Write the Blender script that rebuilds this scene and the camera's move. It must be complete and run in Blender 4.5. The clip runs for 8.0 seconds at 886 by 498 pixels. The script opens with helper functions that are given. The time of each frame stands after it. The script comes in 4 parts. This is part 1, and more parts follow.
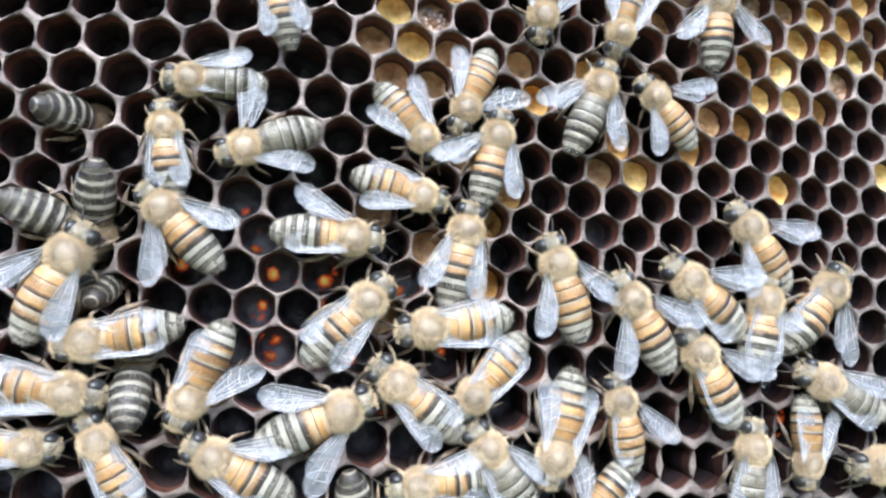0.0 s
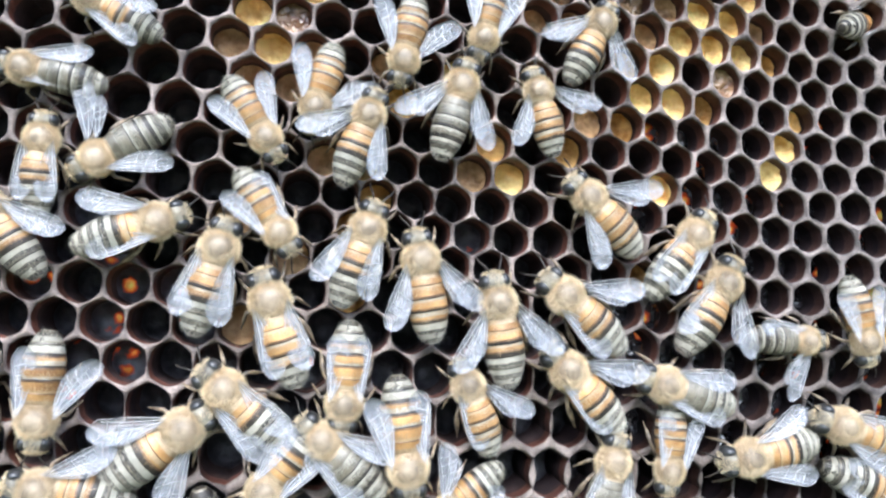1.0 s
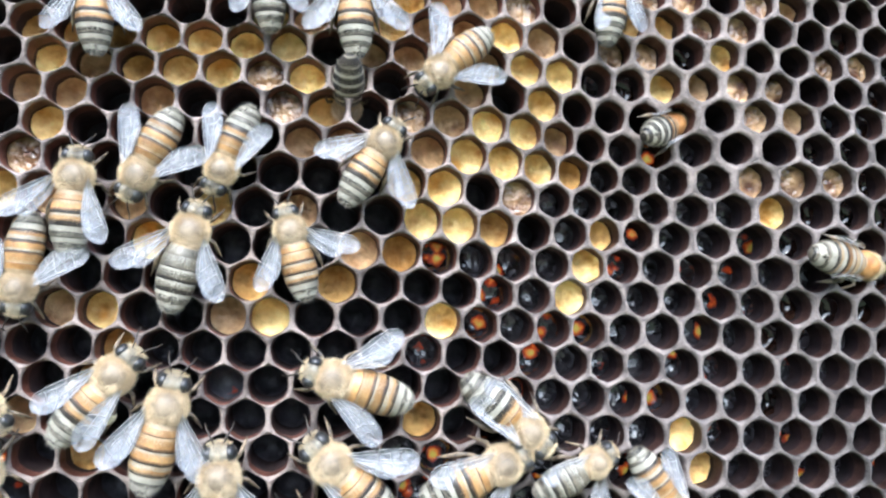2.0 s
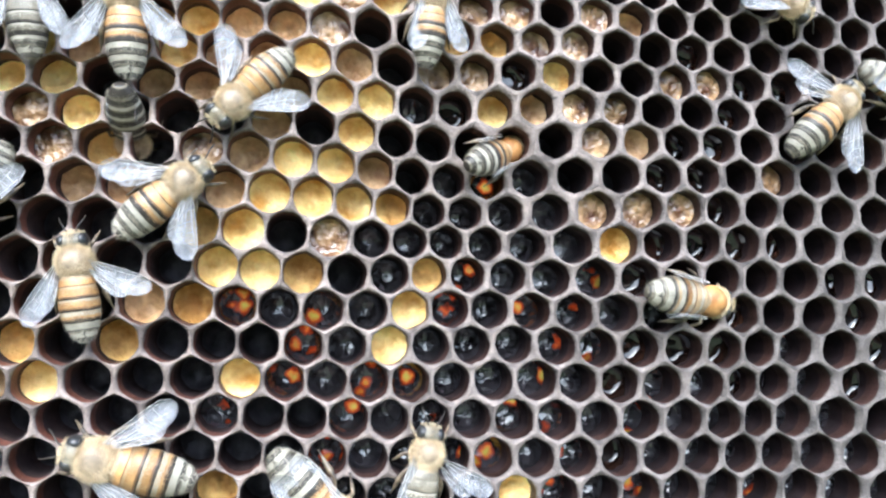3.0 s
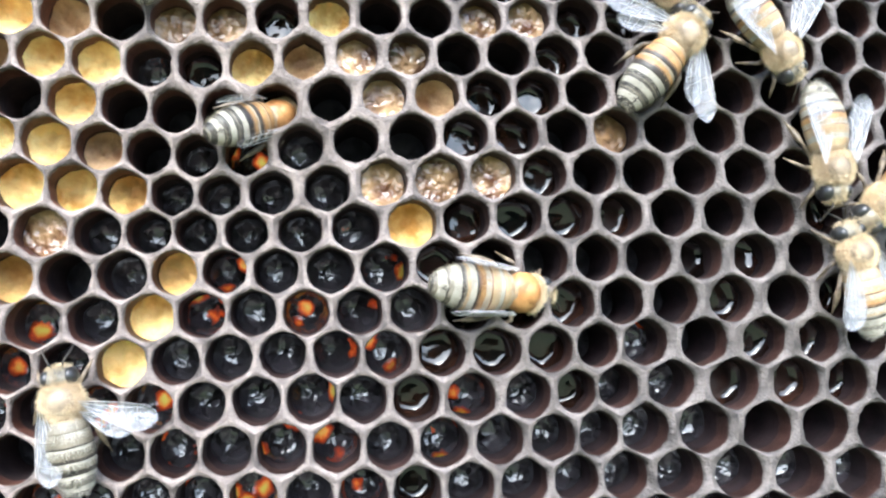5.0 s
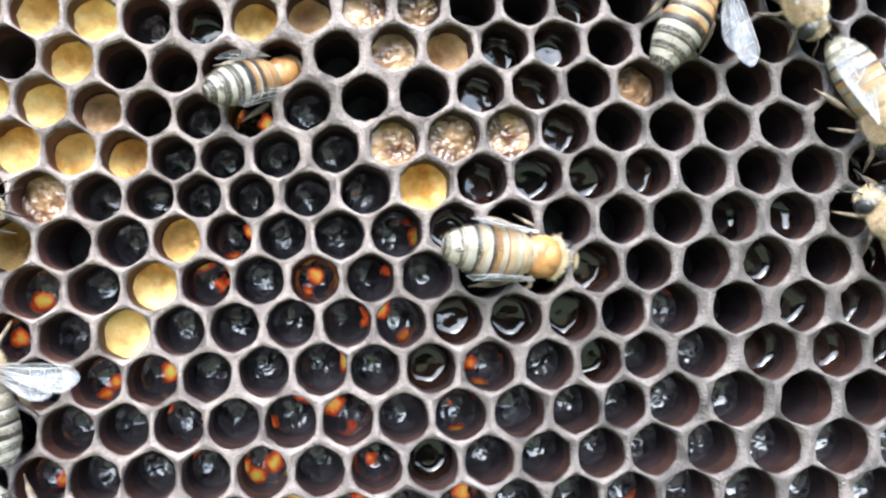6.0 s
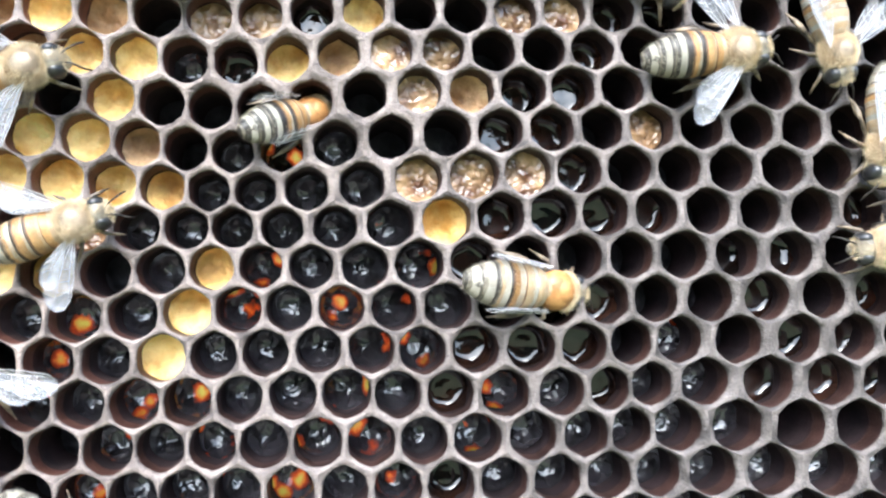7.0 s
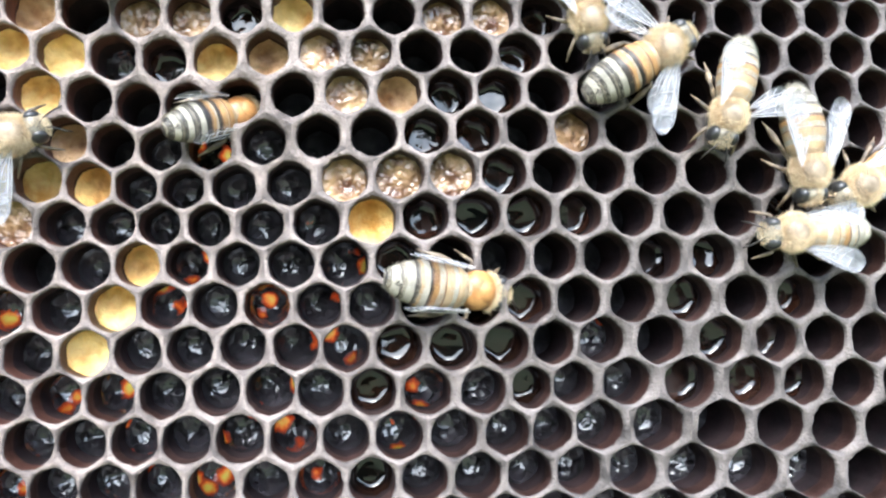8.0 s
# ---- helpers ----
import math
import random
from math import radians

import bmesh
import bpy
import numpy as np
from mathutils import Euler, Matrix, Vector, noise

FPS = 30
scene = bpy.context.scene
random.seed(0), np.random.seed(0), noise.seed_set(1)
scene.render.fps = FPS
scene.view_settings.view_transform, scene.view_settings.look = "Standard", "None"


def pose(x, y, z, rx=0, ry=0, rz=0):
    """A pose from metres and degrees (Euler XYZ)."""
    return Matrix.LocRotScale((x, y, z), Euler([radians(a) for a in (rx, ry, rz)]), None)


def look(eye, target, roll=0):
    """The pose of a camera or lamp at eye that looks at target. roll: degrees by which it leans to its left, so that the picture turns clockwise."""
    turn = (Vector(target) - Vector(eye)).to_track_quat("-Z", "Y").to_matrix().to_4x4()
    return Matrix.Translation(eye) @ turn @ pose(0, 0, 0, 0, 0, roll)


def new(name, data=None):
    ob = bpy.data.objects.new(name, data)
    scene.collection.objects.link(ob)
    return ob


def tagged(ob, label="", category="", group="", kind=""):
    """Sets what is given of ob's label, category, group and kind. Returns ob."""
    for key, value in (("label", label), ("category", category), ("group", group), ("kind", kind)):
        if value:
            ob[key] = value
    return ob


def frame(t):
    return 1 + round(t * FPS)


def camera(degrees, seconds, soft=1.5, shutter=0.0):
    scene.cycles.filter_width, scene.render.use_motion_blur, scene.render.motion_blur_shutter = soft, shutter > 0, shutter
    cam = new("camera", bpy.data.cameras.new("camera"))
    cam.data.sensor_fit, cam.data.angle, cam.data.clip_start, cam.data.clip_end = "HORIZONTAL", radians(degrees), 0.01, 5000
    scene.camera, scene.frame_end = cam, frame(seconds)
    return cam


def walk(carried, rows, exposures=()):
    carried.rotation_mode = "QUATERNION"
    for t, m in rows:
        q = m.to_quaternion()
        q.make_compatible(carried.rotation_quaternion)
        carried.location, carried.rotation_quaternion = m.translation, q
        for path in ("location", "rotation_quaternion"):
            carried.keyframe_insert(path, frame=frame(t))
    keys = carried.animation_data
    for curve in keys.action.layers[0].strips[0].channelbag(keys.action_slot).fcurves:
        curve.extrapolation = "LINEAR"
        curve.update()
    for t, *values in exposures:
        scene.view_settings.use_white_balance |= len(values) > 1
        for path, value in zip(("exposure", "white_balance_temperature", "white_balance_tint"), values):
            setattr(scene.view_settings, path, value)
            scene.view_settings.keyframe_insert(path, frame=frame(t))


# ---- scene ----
cam = camera(62.0, 8.0, soft=2.3)
PATH = [
    (0, look((-0.10669, -0.08832, -0.03293), (-0.08896, 0.00972, -0.02432), 2.24)),
    (0.5, look((-0.10210, -0.08817, -0.03556), (-0.08453, 0.01005, -0.02883), 2.11)),
    (1, look((-0.09080, -0.08889, -0.03067), (-0.07209, 0.00903, -0.02280), 1.41)),
    (1.5, look((-0.07853, -0.08809, -0.01990), (-0.05995, 0.00988, -0.01248), 0.86)),
    (2, look((-0.06066, -0.08887, -0.01203), (-0.04278, 0.00926, -0.00493), 0.34)),
    (2.2, look((-0.05406, -0.08821, -0.01207), (-0.03628, 0.00996, -0.00526), 0.27)),
    (3.3, look((-0.02842, -0.08225, -0.00448), (-0.00719, 0.01513, 0.00359), -2.02)),
    (3.5, look((-0.02164, -0.08097, -0.00407), (0.00038, 0.01616, 0.00493), -2.24)),
    (4, look((-0.02112, -0.07981, -0.00428), (-0.00035, 0.01758, 0.00478), -2.50)),
    (4.5, look((-0.01371, -0.07582, -0.00071), (0.00347, 0.02253, 0.00495), -3.19)),
    (4.7, look((-0.01116, -0.07411, -0.00684), (0.00617, 0.02408, 0.00082), -3.77)),
    (5.8, look((-0.00796, -0.06771, -0.00822), (0.00624, 0.03124, -0.00542), -4.50)),
    (6, look((-0.00779, -0.06783, -0.00924), (0.00551, 0.03116, -0.00440), -4.44)),
    (6.5, look((-0.01031, -0.07298, -0.00456), (0.00309, 0.02606, -0.00117), -4.25)),
    (7, look((-0.01070, -0.07170, -0.00585), (0.00352, 0.02719, -0.00155), -3.64)),
    (7.5, look((-0.00839, -0.07146, -0.00809), (0.00595, 0.02739, -0.00327), -3.35)),
    (8, look((-0.00456, -0.07330, -0.00620), (0.01096, 0.02541, -0.00210), -3.09)),
]
walk(cam, PATH, [(0, 1.88, 5380, 5), (2.2, 2.05, 5350, 4), (3.5, 2.25, 5480, 3), (8, 2.42, 5600, 3.5)])

# ---- light: bright overcast sky, with the hidden sun high up in front of the comb ----
world = bpy.data.worlds.new("sky")
scene.world = world
world.use_nodes = True
nt = world.node_tree
sky = nt.nodes.new("ShaderNodeTexSky")
sky.sky_type, sky.sun_disc = "NISHITA", False
sky.sun_elevation, sky.sun_rotation = radians(48), radians(192)
sky.dust_density, sky.ozone_density, sky.air_density = 4.0, 1.0, 1.0
nt.nodes["Background"].inputs["Strength"].default_value = 0.15
nt.links.new(sky.outputs["Color"], nt.nodes["Background"].inputs["Color"])
sun = new("sun", bpy.data.lights.new("sun", "SUN"))
sun.data.energy, sun.data.angle, sun.data.color = 0.8, radians(36), (1.0, 0.985, 0.96)
sun.matrix_world = look((-0.25, -1.2, 1.35), (0, 0, 0))


# ---- materials ----
MM = 0.001


def material(name, colour, rough=0.6, metal=0.0, spec=0.5, scale=(900, 5000), vary=0.25, bump=0.3, bump_mm=0.1, second=None, coat=0.0, coat_rough=0.08, random_shift=0.0, sss=0.0, alpha=1.0, transmit=0.0, sheen=0.0, stretch=None, aged_dim=None, detail=4.0):
    """A procedural surface: colour varied by coarse and fine noise, with fine relief."""
    m = bpy.data.materials.new(name)
    m.use_nodes = True
    n, l = m.node_tree.nodes, m.node_tree.links
    b = n["Principled BSDF"]
    b.inputs["Roughness"].default_value, b.inputs["Metallic"].default_value = rough, metal
    b.inputs["Specular IOR Level"].default_value = spec
    b.inputs["Coat Weight"].default_value, b.inputs["Coat Roughness"].default_value = coat, coat_rough
    b.inputs["Subsurface Weight"].default_value = sss
    b.inputs["Subsurface Radius"].default_value, b.inputs["Subsurface Scale"].default_value = (1.0, 0.5, 0.25), 0.0008
    b.inputs["Alpha"].default_value, b.inputs["Transmission Weight"].default_value = alpha, transmit
    b.inputs["Sheen Weight"].default_value, b.inputs["Sheen Roughness"].default_value = sheen, 0.5
    co = n.new("ShaderNodeTexCoord")
    info = n.new("ShaderNodeObjectInfo")
    coarse, fine = n.new("ShaderNodeTexNoise"), n.new("ShaderNodeTexNoise")
    for tex, s in ((coarse, scale[0]), (fine, scale[1])):
        tex.inputs["Scale"].default_value, tex.inputs["Detail"].default_value = s, detail
        shift = n.new("ShaderNodeVectorMath")
        shift.operation = "ADD"
        l.new(co.outputs["Object"], shift.inputs[0])
        l.new(info.outputs["Random"], shift.inputs[1])
        if stretch:
            pull = n.new("ShaderNodeVectorMath")
            pull.operation = "MULTIPLY"
            pull.inputs[1].default_value = stretch
            l.new(shift.outputs["Vector"], pull.inputs[0])
            shift = pull
        l.new(shift.outputs["Vector"], tex.inputs["Vector"])
    ramp = n.new("ShaderNodeMix")
    ramp.data_type = "RGBA"
    ramp.inputs["A"].default_value = (*[c * (1 - vary) for c in colour], 1)
    ramp.inputs["B"].default_value = (*(second or [min(1, c * (1 + vary)) for c in colour]), 1)
    spread = n.new("ShaderNodeMapRange")
    spread.inputs["From Min"].default_value, spread.inputs["From Max"].default_value = 0.34, 0.66
    l.new(coarse.outputs["Fac"], spread.inputs["Value"])
    l.new(spread.outputs["Result"], ramp.inputs["Factor"])
    grain = n.new("ShaderNodeMix")
    grain.data_type, grain.blend_type = "RGBA", "OVERLAY"
    grain.inputs["Factor"].default_value = vary
    l.new(ramp.outputs["Result"], grain.inputs["A"])
    l.new(fine.outputs["Fac"], grain.inputs["B"])
    out = grain.outputs["Result"]
    if random_shift:
        hsv = n.new("ShaderNodeHueSaturation")
        value = n.new("ShaderNodeMapRange")
        value.inputs["To Min"].default_value, value.inputs["To Max"].default_value = 1 - random_shift, 1 + random_shift
        l.new(info.outputs["Random"], value.inputs["Value"])
        l.new(value.outputs["Result"], hsv.inputs["Value"])
        l.new(out, hsv.inputs["Color"])
        out = hsv.outputs["Color"]
    if aged_dim:  # older wax to the right, darker downwards for dimmer light: where it starts, where it is full, and its tint
        apart, down, rise, falloff = n.new("ShaderNodeSeparateXYZ"), n.new("ShaderNodeMath"), n.new("ShaderNodeMath"), n.new("ShaderNodeMapRange")
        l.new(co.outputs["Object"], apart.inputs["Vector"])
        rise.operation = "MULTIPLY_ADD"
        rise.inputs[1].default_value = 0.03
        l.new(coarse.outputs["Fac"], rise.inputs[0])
        # the fall-off of light down the comb is painted into the colour
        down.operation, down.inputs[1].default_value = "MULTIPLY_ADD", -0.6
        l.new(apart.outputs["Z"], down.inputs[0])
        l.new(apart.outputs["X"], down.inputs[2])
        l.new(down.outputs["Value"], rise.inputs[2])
        falloff.inputs["From Min"].default_value, falloff.inputs["From Max"].default_value = aged_dim[0] + 0.015, aged_dim[1] + 0.015
        l.new(rise.outputs["Value"], falloff.inputs["Value"])
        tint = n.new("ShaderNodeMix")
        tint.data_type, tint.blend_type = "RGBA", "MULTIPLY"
        tint.inputs["B"].default_value = (*aged_dim[2], 1)
        l.new(falloff.outputs["Result"], tint.inputs["Factor"])
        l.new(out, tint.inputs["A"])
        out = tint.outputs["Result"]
    l.new(out, b.inputs["Base Color"])
    bp = n.new("ShaderNodeBump")
    bp.inputs["Strength"].default_value, bp.inputs["Distance"].default_value = bump, bump_mm * MM
    l.new(fine.outputs["Fac"], bp.inputs["Height"])
    l.new(bp.outputs["Normal"], b.inputs["Normal"])
    l.new(bp.outputs["Normal"], b.inputs["Coat Normal"])
    return m


# wax tints, also dimmed right and downwards to paint in the light's fall-off
RIM = material("rim_wax", (0.125, 0.094, 0.08), 0.7, scale=(320, 3600), vary=0.45, bump=1.0, bump_mm=0.22, second=(0.335, 0.264, 0.228), aged_dim=(-0.045, 0.035, (0.52, 0.55, 0.58)))
WALL = material("old_cell_wall", (0.045, 0.034, 0.036), 0.7, spec=0.2, scale=(300, 2500), vary=0.35, bump=0.4, bump_mm=0.1, second=(0.076, 0.051, 0.048), aged_dim=(-0.06, -0.015, (0.38, 0.37, 0.42)))
# brown wax below the rim, reddened to paint in daylight glowing through thin walls
MOUTH = material("brown_wax_with_painted_glow", (0.09, 0.034, 0.023), 0.5, spec=0.3, scale=(300, 2500), vary=0.4, bump=0.5, bump_mm=0.12, second=(0.17, 0.066, 0.044), aged_dim=(-0.055, -0.01, (0.24, 0.3, 0.36)))
BASE = material("cell_base", (0.055, 0.053, 0.062), 0.4, scale=(500, 900), vary=0.4, bump=0.8, bump_mm=0.4)
WET = material("wet_cell_base", (0.036, 0.032, 0.037), 0.22, spec=0.9, scale=(420, 700), vary=0.4, bump=0.8, bump_mm=0.6, coat=1.0, coat_rough=0.1, detail=1.6)
POLLEN = material("yellow_pollen", (0.68, 0.34, 0.055), 0.7, scale=(300, 1500), vary=0.25, bump=1.0, bump_mm=0.35, second=(1.0, 0.76, 0.31), sss=0.15, random_shift=0.2, coat=0.12, coat_rough=0.25)
OLIVE = material("dull_pollen", (0.56, 0.27, 0.055), 0.7, scale=(300, 1500), vary=0.3, bump=1.0, bump_mm=0.35, second=(0.86, 0.55, 0.18), random_shift=0.2, coat=0.12, coat_rough=0.25)
TAN = material("brown_pollen", (0.42, 0.205, 0.075), 0.6, scale=(300, 1500), vary=0.3, bump=1.0, bump_mm=0.35, second=(0.72, 0.48, 0.24), random_shift=0.22, coat=0.3, coat_rough=0.15)
GRAIN = material("moist_pollen", (0.15, 0.054, 0.019), 0.34, scale=(420, 1500), vary=0.35, bump=1.0, bump_mm=0.45, second=(0.50, 0.31, 0.15), coat=1.0, coat_rough=0.08, random_shift=0.25, detail=1.0)
NECTAR = material("nectar", (0.012, 0.0085, 0.008), 0.05, scale=(350, 900), vary=0.3, bump=0.1, bump_mm=0.3, second=(0.03, 0.012, 0.007), coat=0.5, coat_rough=0.03, random_shift=0.4)


def thin_base(ground, name):
    """A cell base with thin orange spots that let the daylight behind the comb through."""
    m = ground.copy()
    m.name = name
    n, l = m.node_tree.nodes, m.node_tree.links
    out, b = n["Material Output"], n["Principled BSDF"]
    light = n.new("ShaderNodeBsdfTranslucent")
    co, spots, tone = n.new("ShaderNodeTexCoord"), n.new("ShaderNodeTexVoronoi"), n.new("ShaderNodeMix")
    spots.inputs["Scale"].default_value = 400.0
    stir, drift = n.new("ShaderNodeTexNoise"), n.new("ShaderNodeVectorMath")
    stir.inputs["Scale"].default_value = 900.0
    l.new(co.outputs["Object"], stir.inputs["Vector"])
    drift.operation, drift.inputs[1].default_value = "MULTIPLY_ADD", (0.0012, 0.0012, 0.0012)
    l.new(stir.outputs["Color"], drift.inputs[0])
    l.new(co.outputs["Object"], drift.inputs[2])
    l.new(drift.outputs["Vector"], spots.inputs["Vector"])
    core = n.new("ShaderNodeMapRange")  # yellower in the middle of a spot, red round it
    core.inputs["From Min"].default_value, core.inputs["From Max"].default_value = 0.34, 0.12
    l.new(spots.outputs["Distance"], core.inputs["Value"])
    tone.data_type = "RGBA"
    tone.inputs["A"].default_value, tone.inputs["B"].default_value = (1.0, 0.08, 0.01, 1), (1.0, 0.55, 0.09, 1)
    l.new(core.outputs["Result"], tone.inputs["Factor"])
    l.new(tone.outputs["Result"], light.inputs["Color"])
    cut, some, few = n.new("ShaderNodeMapRange"), n.new("ShaderNodeMath"), n.new("ShaderNodeMath")
    cut.inputs["From Min"].default_value, cut.inputs["From Max"].default_value = 0.46, 0.28
    l.new(spots.outputs["Distance"], cut.inputs["Value"])
    some.operation, some.inputs[1].default_value = "GREATER_THAN", 0.5
    l.new(spots.outputs["Color"], some.inputs[0])
    few.operation = "MULTIPLY"
    l.new(cut.outputs["Result"], few.inputs[0])
    l.new(some.outputs["Value"], few.inputs[1])
    both = n.new("ShaderNodeMixShader")
    l.new(few.outputs["Value"], both.inputs["Fac"])
    l.new(b.outputs["BSDF"], both.inputs[1])
    l.new(light.outputs["BSDF"], both.inputs[2])
    l.new(both.outputs["Shader"], out.inputs["Surface"])
    return m


THIN, THIN_DRY = thin_base(WET, "thin_cell_base"), thin_base(BASE, "thin_dry_cell_base")
GRASS = material("grass", (0.07, 0.10, 0.035), 0.9, scale=(0.6, 9), vary=0.4, bump=0.5, bump_mm=30, second=(0.13, 0.15, 0.06))
LEAVES = material("unseen_trees", (0.012, 0.02, 0.009), 0.9, scale=(0.8, 5), vary=0.5, bump=0.8, bump_mm=200, second=(0.045, 0.06, 0.025))
WAVE_X = [0.063, 0.079, 0.059, 0.040, -0.029, -0.869, 0.753, 0.324, -0.181, -0.051, 0.059, 0.596, -0.153, -0.037, 0.141, 0.034, -0.043, -0.381, 0.342, 0.079, -0.224, -0.083, 0.041, 0.140, -0.138, -0.237, 0.111, -0.022, -0.020, -0.070, 0.086, 0.100, -0.110, -0.006, 0.044, 0.086, -0.047, -0.039, 0.057, 0.078, -0.025, -0.003, 0.032, 0.015, -0.033, 0.022, 0.004, 0.025, -0.017, -0.045, 0.016, 0.036, -0.006]
WAVE_Z = [0.161, -0.201, 0.118, -0.067, 0.075, -0.069, -0.208, 0.184, 0.182, -0.062, 0.016, -0.017, -0.024, 0.059, -0.172, -0.004, -0.020, 0.072, -0.167, 0.129, 0.057, -0.054, -0.061, -0.031, 0.017, 0.030, 0.008, -0.018, 0.019, 0.002, -0.031, 0.017, 0.094, -0.058, 0.005, -0.035, -0.050, -0.017, -0.000, -0.024, 0.017, -0.001, -0.002, 0.043, 0.039, 0.004, -0.026, 0.005, -0.009, 0.001, 0.023, -0.007, 0.025]
BASE_X, BASE_Z = [0.003, 0.472, -0.000], [0.203, -0.033, -0.432]

# ---- the comb: a hexagonal lattice of cells, bent by slow waves as bees build it ----


# Where the comb stands proud of its plain (or is sunken): place across and up, reach and height, in millimetres.
SWELL = [(-25, 2, 11, -1.70), (-11, -31, 9, 2.33), (12, 26, 9, -1.84), (-8, 24, 7, 1.28), (33, 2, 12, 0.94), (38, -42, 22, -0.73), (-6, -16, 5, 0.58)]
# Where the bees crowded or stretched the cells: place across and down the rows, reach (cells), and the shift in millimetres.
WARPS = [(10.9, 5.0, 1.9, -5.35, 0.32), (5.3, -5.3, 5.0, -1.06, 0.05), (3.1, -5.8, 1.8, 1.03, 1.03), (-7.7, -2.1, 2.2, 0.06, 1.08), (-2.5, -0.5, 1.7, -1.07, -1.23), (-9.2, 6.5, 2.0, 0.72, 0.93), (8.4, 4.6, 1.7, 2.35, 0.09), (-2.6, -7.1, 1.3, 0.13, -1.77), (-3.1, 1.2, 1.6, -0.25, 1.15), (2.1, -1.0, 1.9, 1.01, 0.09), (-1.6, 9.7, 1.6, 0.96, 1.14), (6.7, 12.0, 4.1, 0.26, -0.84), (-0.9, -1.8, 1.4, 0.35, 0.89), (3.4, 5.2, 1.2, 1.53, -0.43), (4.7, 5.2, 1.2, -1.87, 0.69), (-7.4, 7.9, 1.9, 0.04, -0.75), (-7.2, 2.6, 1.4, -1.15, -0.27), (-7.3, 1.3, 3.5, 0.64, -0.13), (-1.3, 7.6, 3.0, -0.44, -0.16), (-1.6, 4.7, 0.9, 0.43, 0.46)]


def shelf(x):
    """The deeper honey cells stand proud of the brood cells."""
    s = min(1.0, max(0.0, (x + 0.013) / 0.024))
    return 0.0038 * s * s * (3 - 2 * s)


def rise(x, z):
    """How far the comb swells forward at a place on it."""
    high = sum(h * math.exp(-((x / MM - a) ** 2 + (z / MM - b) ** 2) / (2 * r * r)) for a, b, r, h in SWELL)
    return shelf(x) + high * MM


def centre(i, j):
    """The middle of the cell in place i of row j (rows run down), in metres across and up the comb."""
    u, v, x, z, n = i + j / 2, j, BASE_X[0], BASE_Z[0], 0
    x += BASE_X[1] * u + BASE_X[2] * v
    z += BASE_Z[1] * u + BASE_Z[2] * v
    for a in range(9):
        for b in range(6):
            if a + b:
                w = math.cos(math.pi * a * (u + 34) / 52) * math.cos(math.pi * b * (v + 13) / 32)
                x, z, n = x + WAVE_X[n] * w, z + WAVE_Z[n] * w, n + 1
    wob = noise.noise_vector(Vector((u * 0.9, v * 0.9, 3.0))) * 0.006
    x, z = (x + wob.x) * 0.01, (z + wob.y) * 0.01
    k = shelf(x) / 0.0725  # the swelling draws the cells together a little
    x, z = x + (-0.0105 - x) * k, z + (-0.005 - z) * k
    for a, b, r, dx, dz in WARPS:
        w = math.exp(-((u - a) ** 2 + (v - b) ** 2) / (2 * r * r)) * MM
        x, z = x + dx * w, z + dz * w
    return Vector((x, z))


CENTRES = {(i, j): centre(i, j) for i in range(-42, 26) for j in range(-16, 21)}
AROUND = [(1, 0), (0, 1), (-1, 1), (-1, 0), (0, -1), (1, -1)]
SEGMENTS = 24


def outline(i, j):
    """The hexagon round a cell, from the middles of its neighbours, cut into 24 points."""
    c = CENTRES[i, j]
    near = [CENTRES[i + a, j + b] for a, b in AROUND]
    corners = [(c + near[k] + near[(k + 1) % 6]) / 3 for k in range(6)]
    points = []
    for k in range(6):
        for s in range(4):
            points.append(corners[k].lerp(corners[(k + 1) % 6], s / 4))
    return c, points


def lip(x, z):
    """How proud the wax stands at a place on the comb."""
    return 0.00035 * noise.noise(Vector((x * 260, z * 260, 0))) + 0.00018 * noise.noise(Vector((x * 1100, z * 1100, 5)))


def rings(i, j, floor=0.008):
    """A cell's rings of points, from the top of its wall down to its base: (reach, depth) along the outline."""
    c, points = outline(i, j)
    mean = sum((p - c).length for p in points) / len(points)
    slim = 0.972 + 0.055 * min(1.0, max(0.0, (-4 - i - j / 2) / 5)) + 0.045 * noise.noise(Vector((i * 1.7, j * 1.3, 9)))
    across = i + j / 2  # heavier wax in two patches
    slim -= 0.085 * math.exp(-((across + 1.6) ** 2 + (j + 2.2) ** 2) / 6) + 0.065 * math.exp(-((across - 7.5) ** 2 + (j - 2.4) ** 2) / 7)
    out = []
    for reach, depth, rounding in ((1.0, 0.0, 0.0), (0.935, 0.00004, 0.5), (0.896, 0.00016, 0.72), (0.875, 0.00045, 0.81), (0.864, 0.0024, 0.84), (0.845, floor, 0.86), (0.62, floor + 0.0006, 0.9), (0.3, floor + 0.00105, 1.0)):
        ring = []
        for p in points:
            d = p - c
            thick = 1.0 if reach == 1.0 else slim + 0.07 * noise.noise(Vector((p.x * 900, p.y * 900, 2)))
            q = c + d.lerp(d.normalized() * mean, rounding) * reach * thick
            shift = lip(q.x, q.y) if depth < 0.002 else 0.00016 * noise.noise(Vector((q.x * 900, q.y * 900, depth))) if depth > 0.0045 and reach < 0.8 else 0.0
            ring.append((q.x, depth + shift - rise(q.x, q.y), q.y))
        out.append(ring)
    return c, out


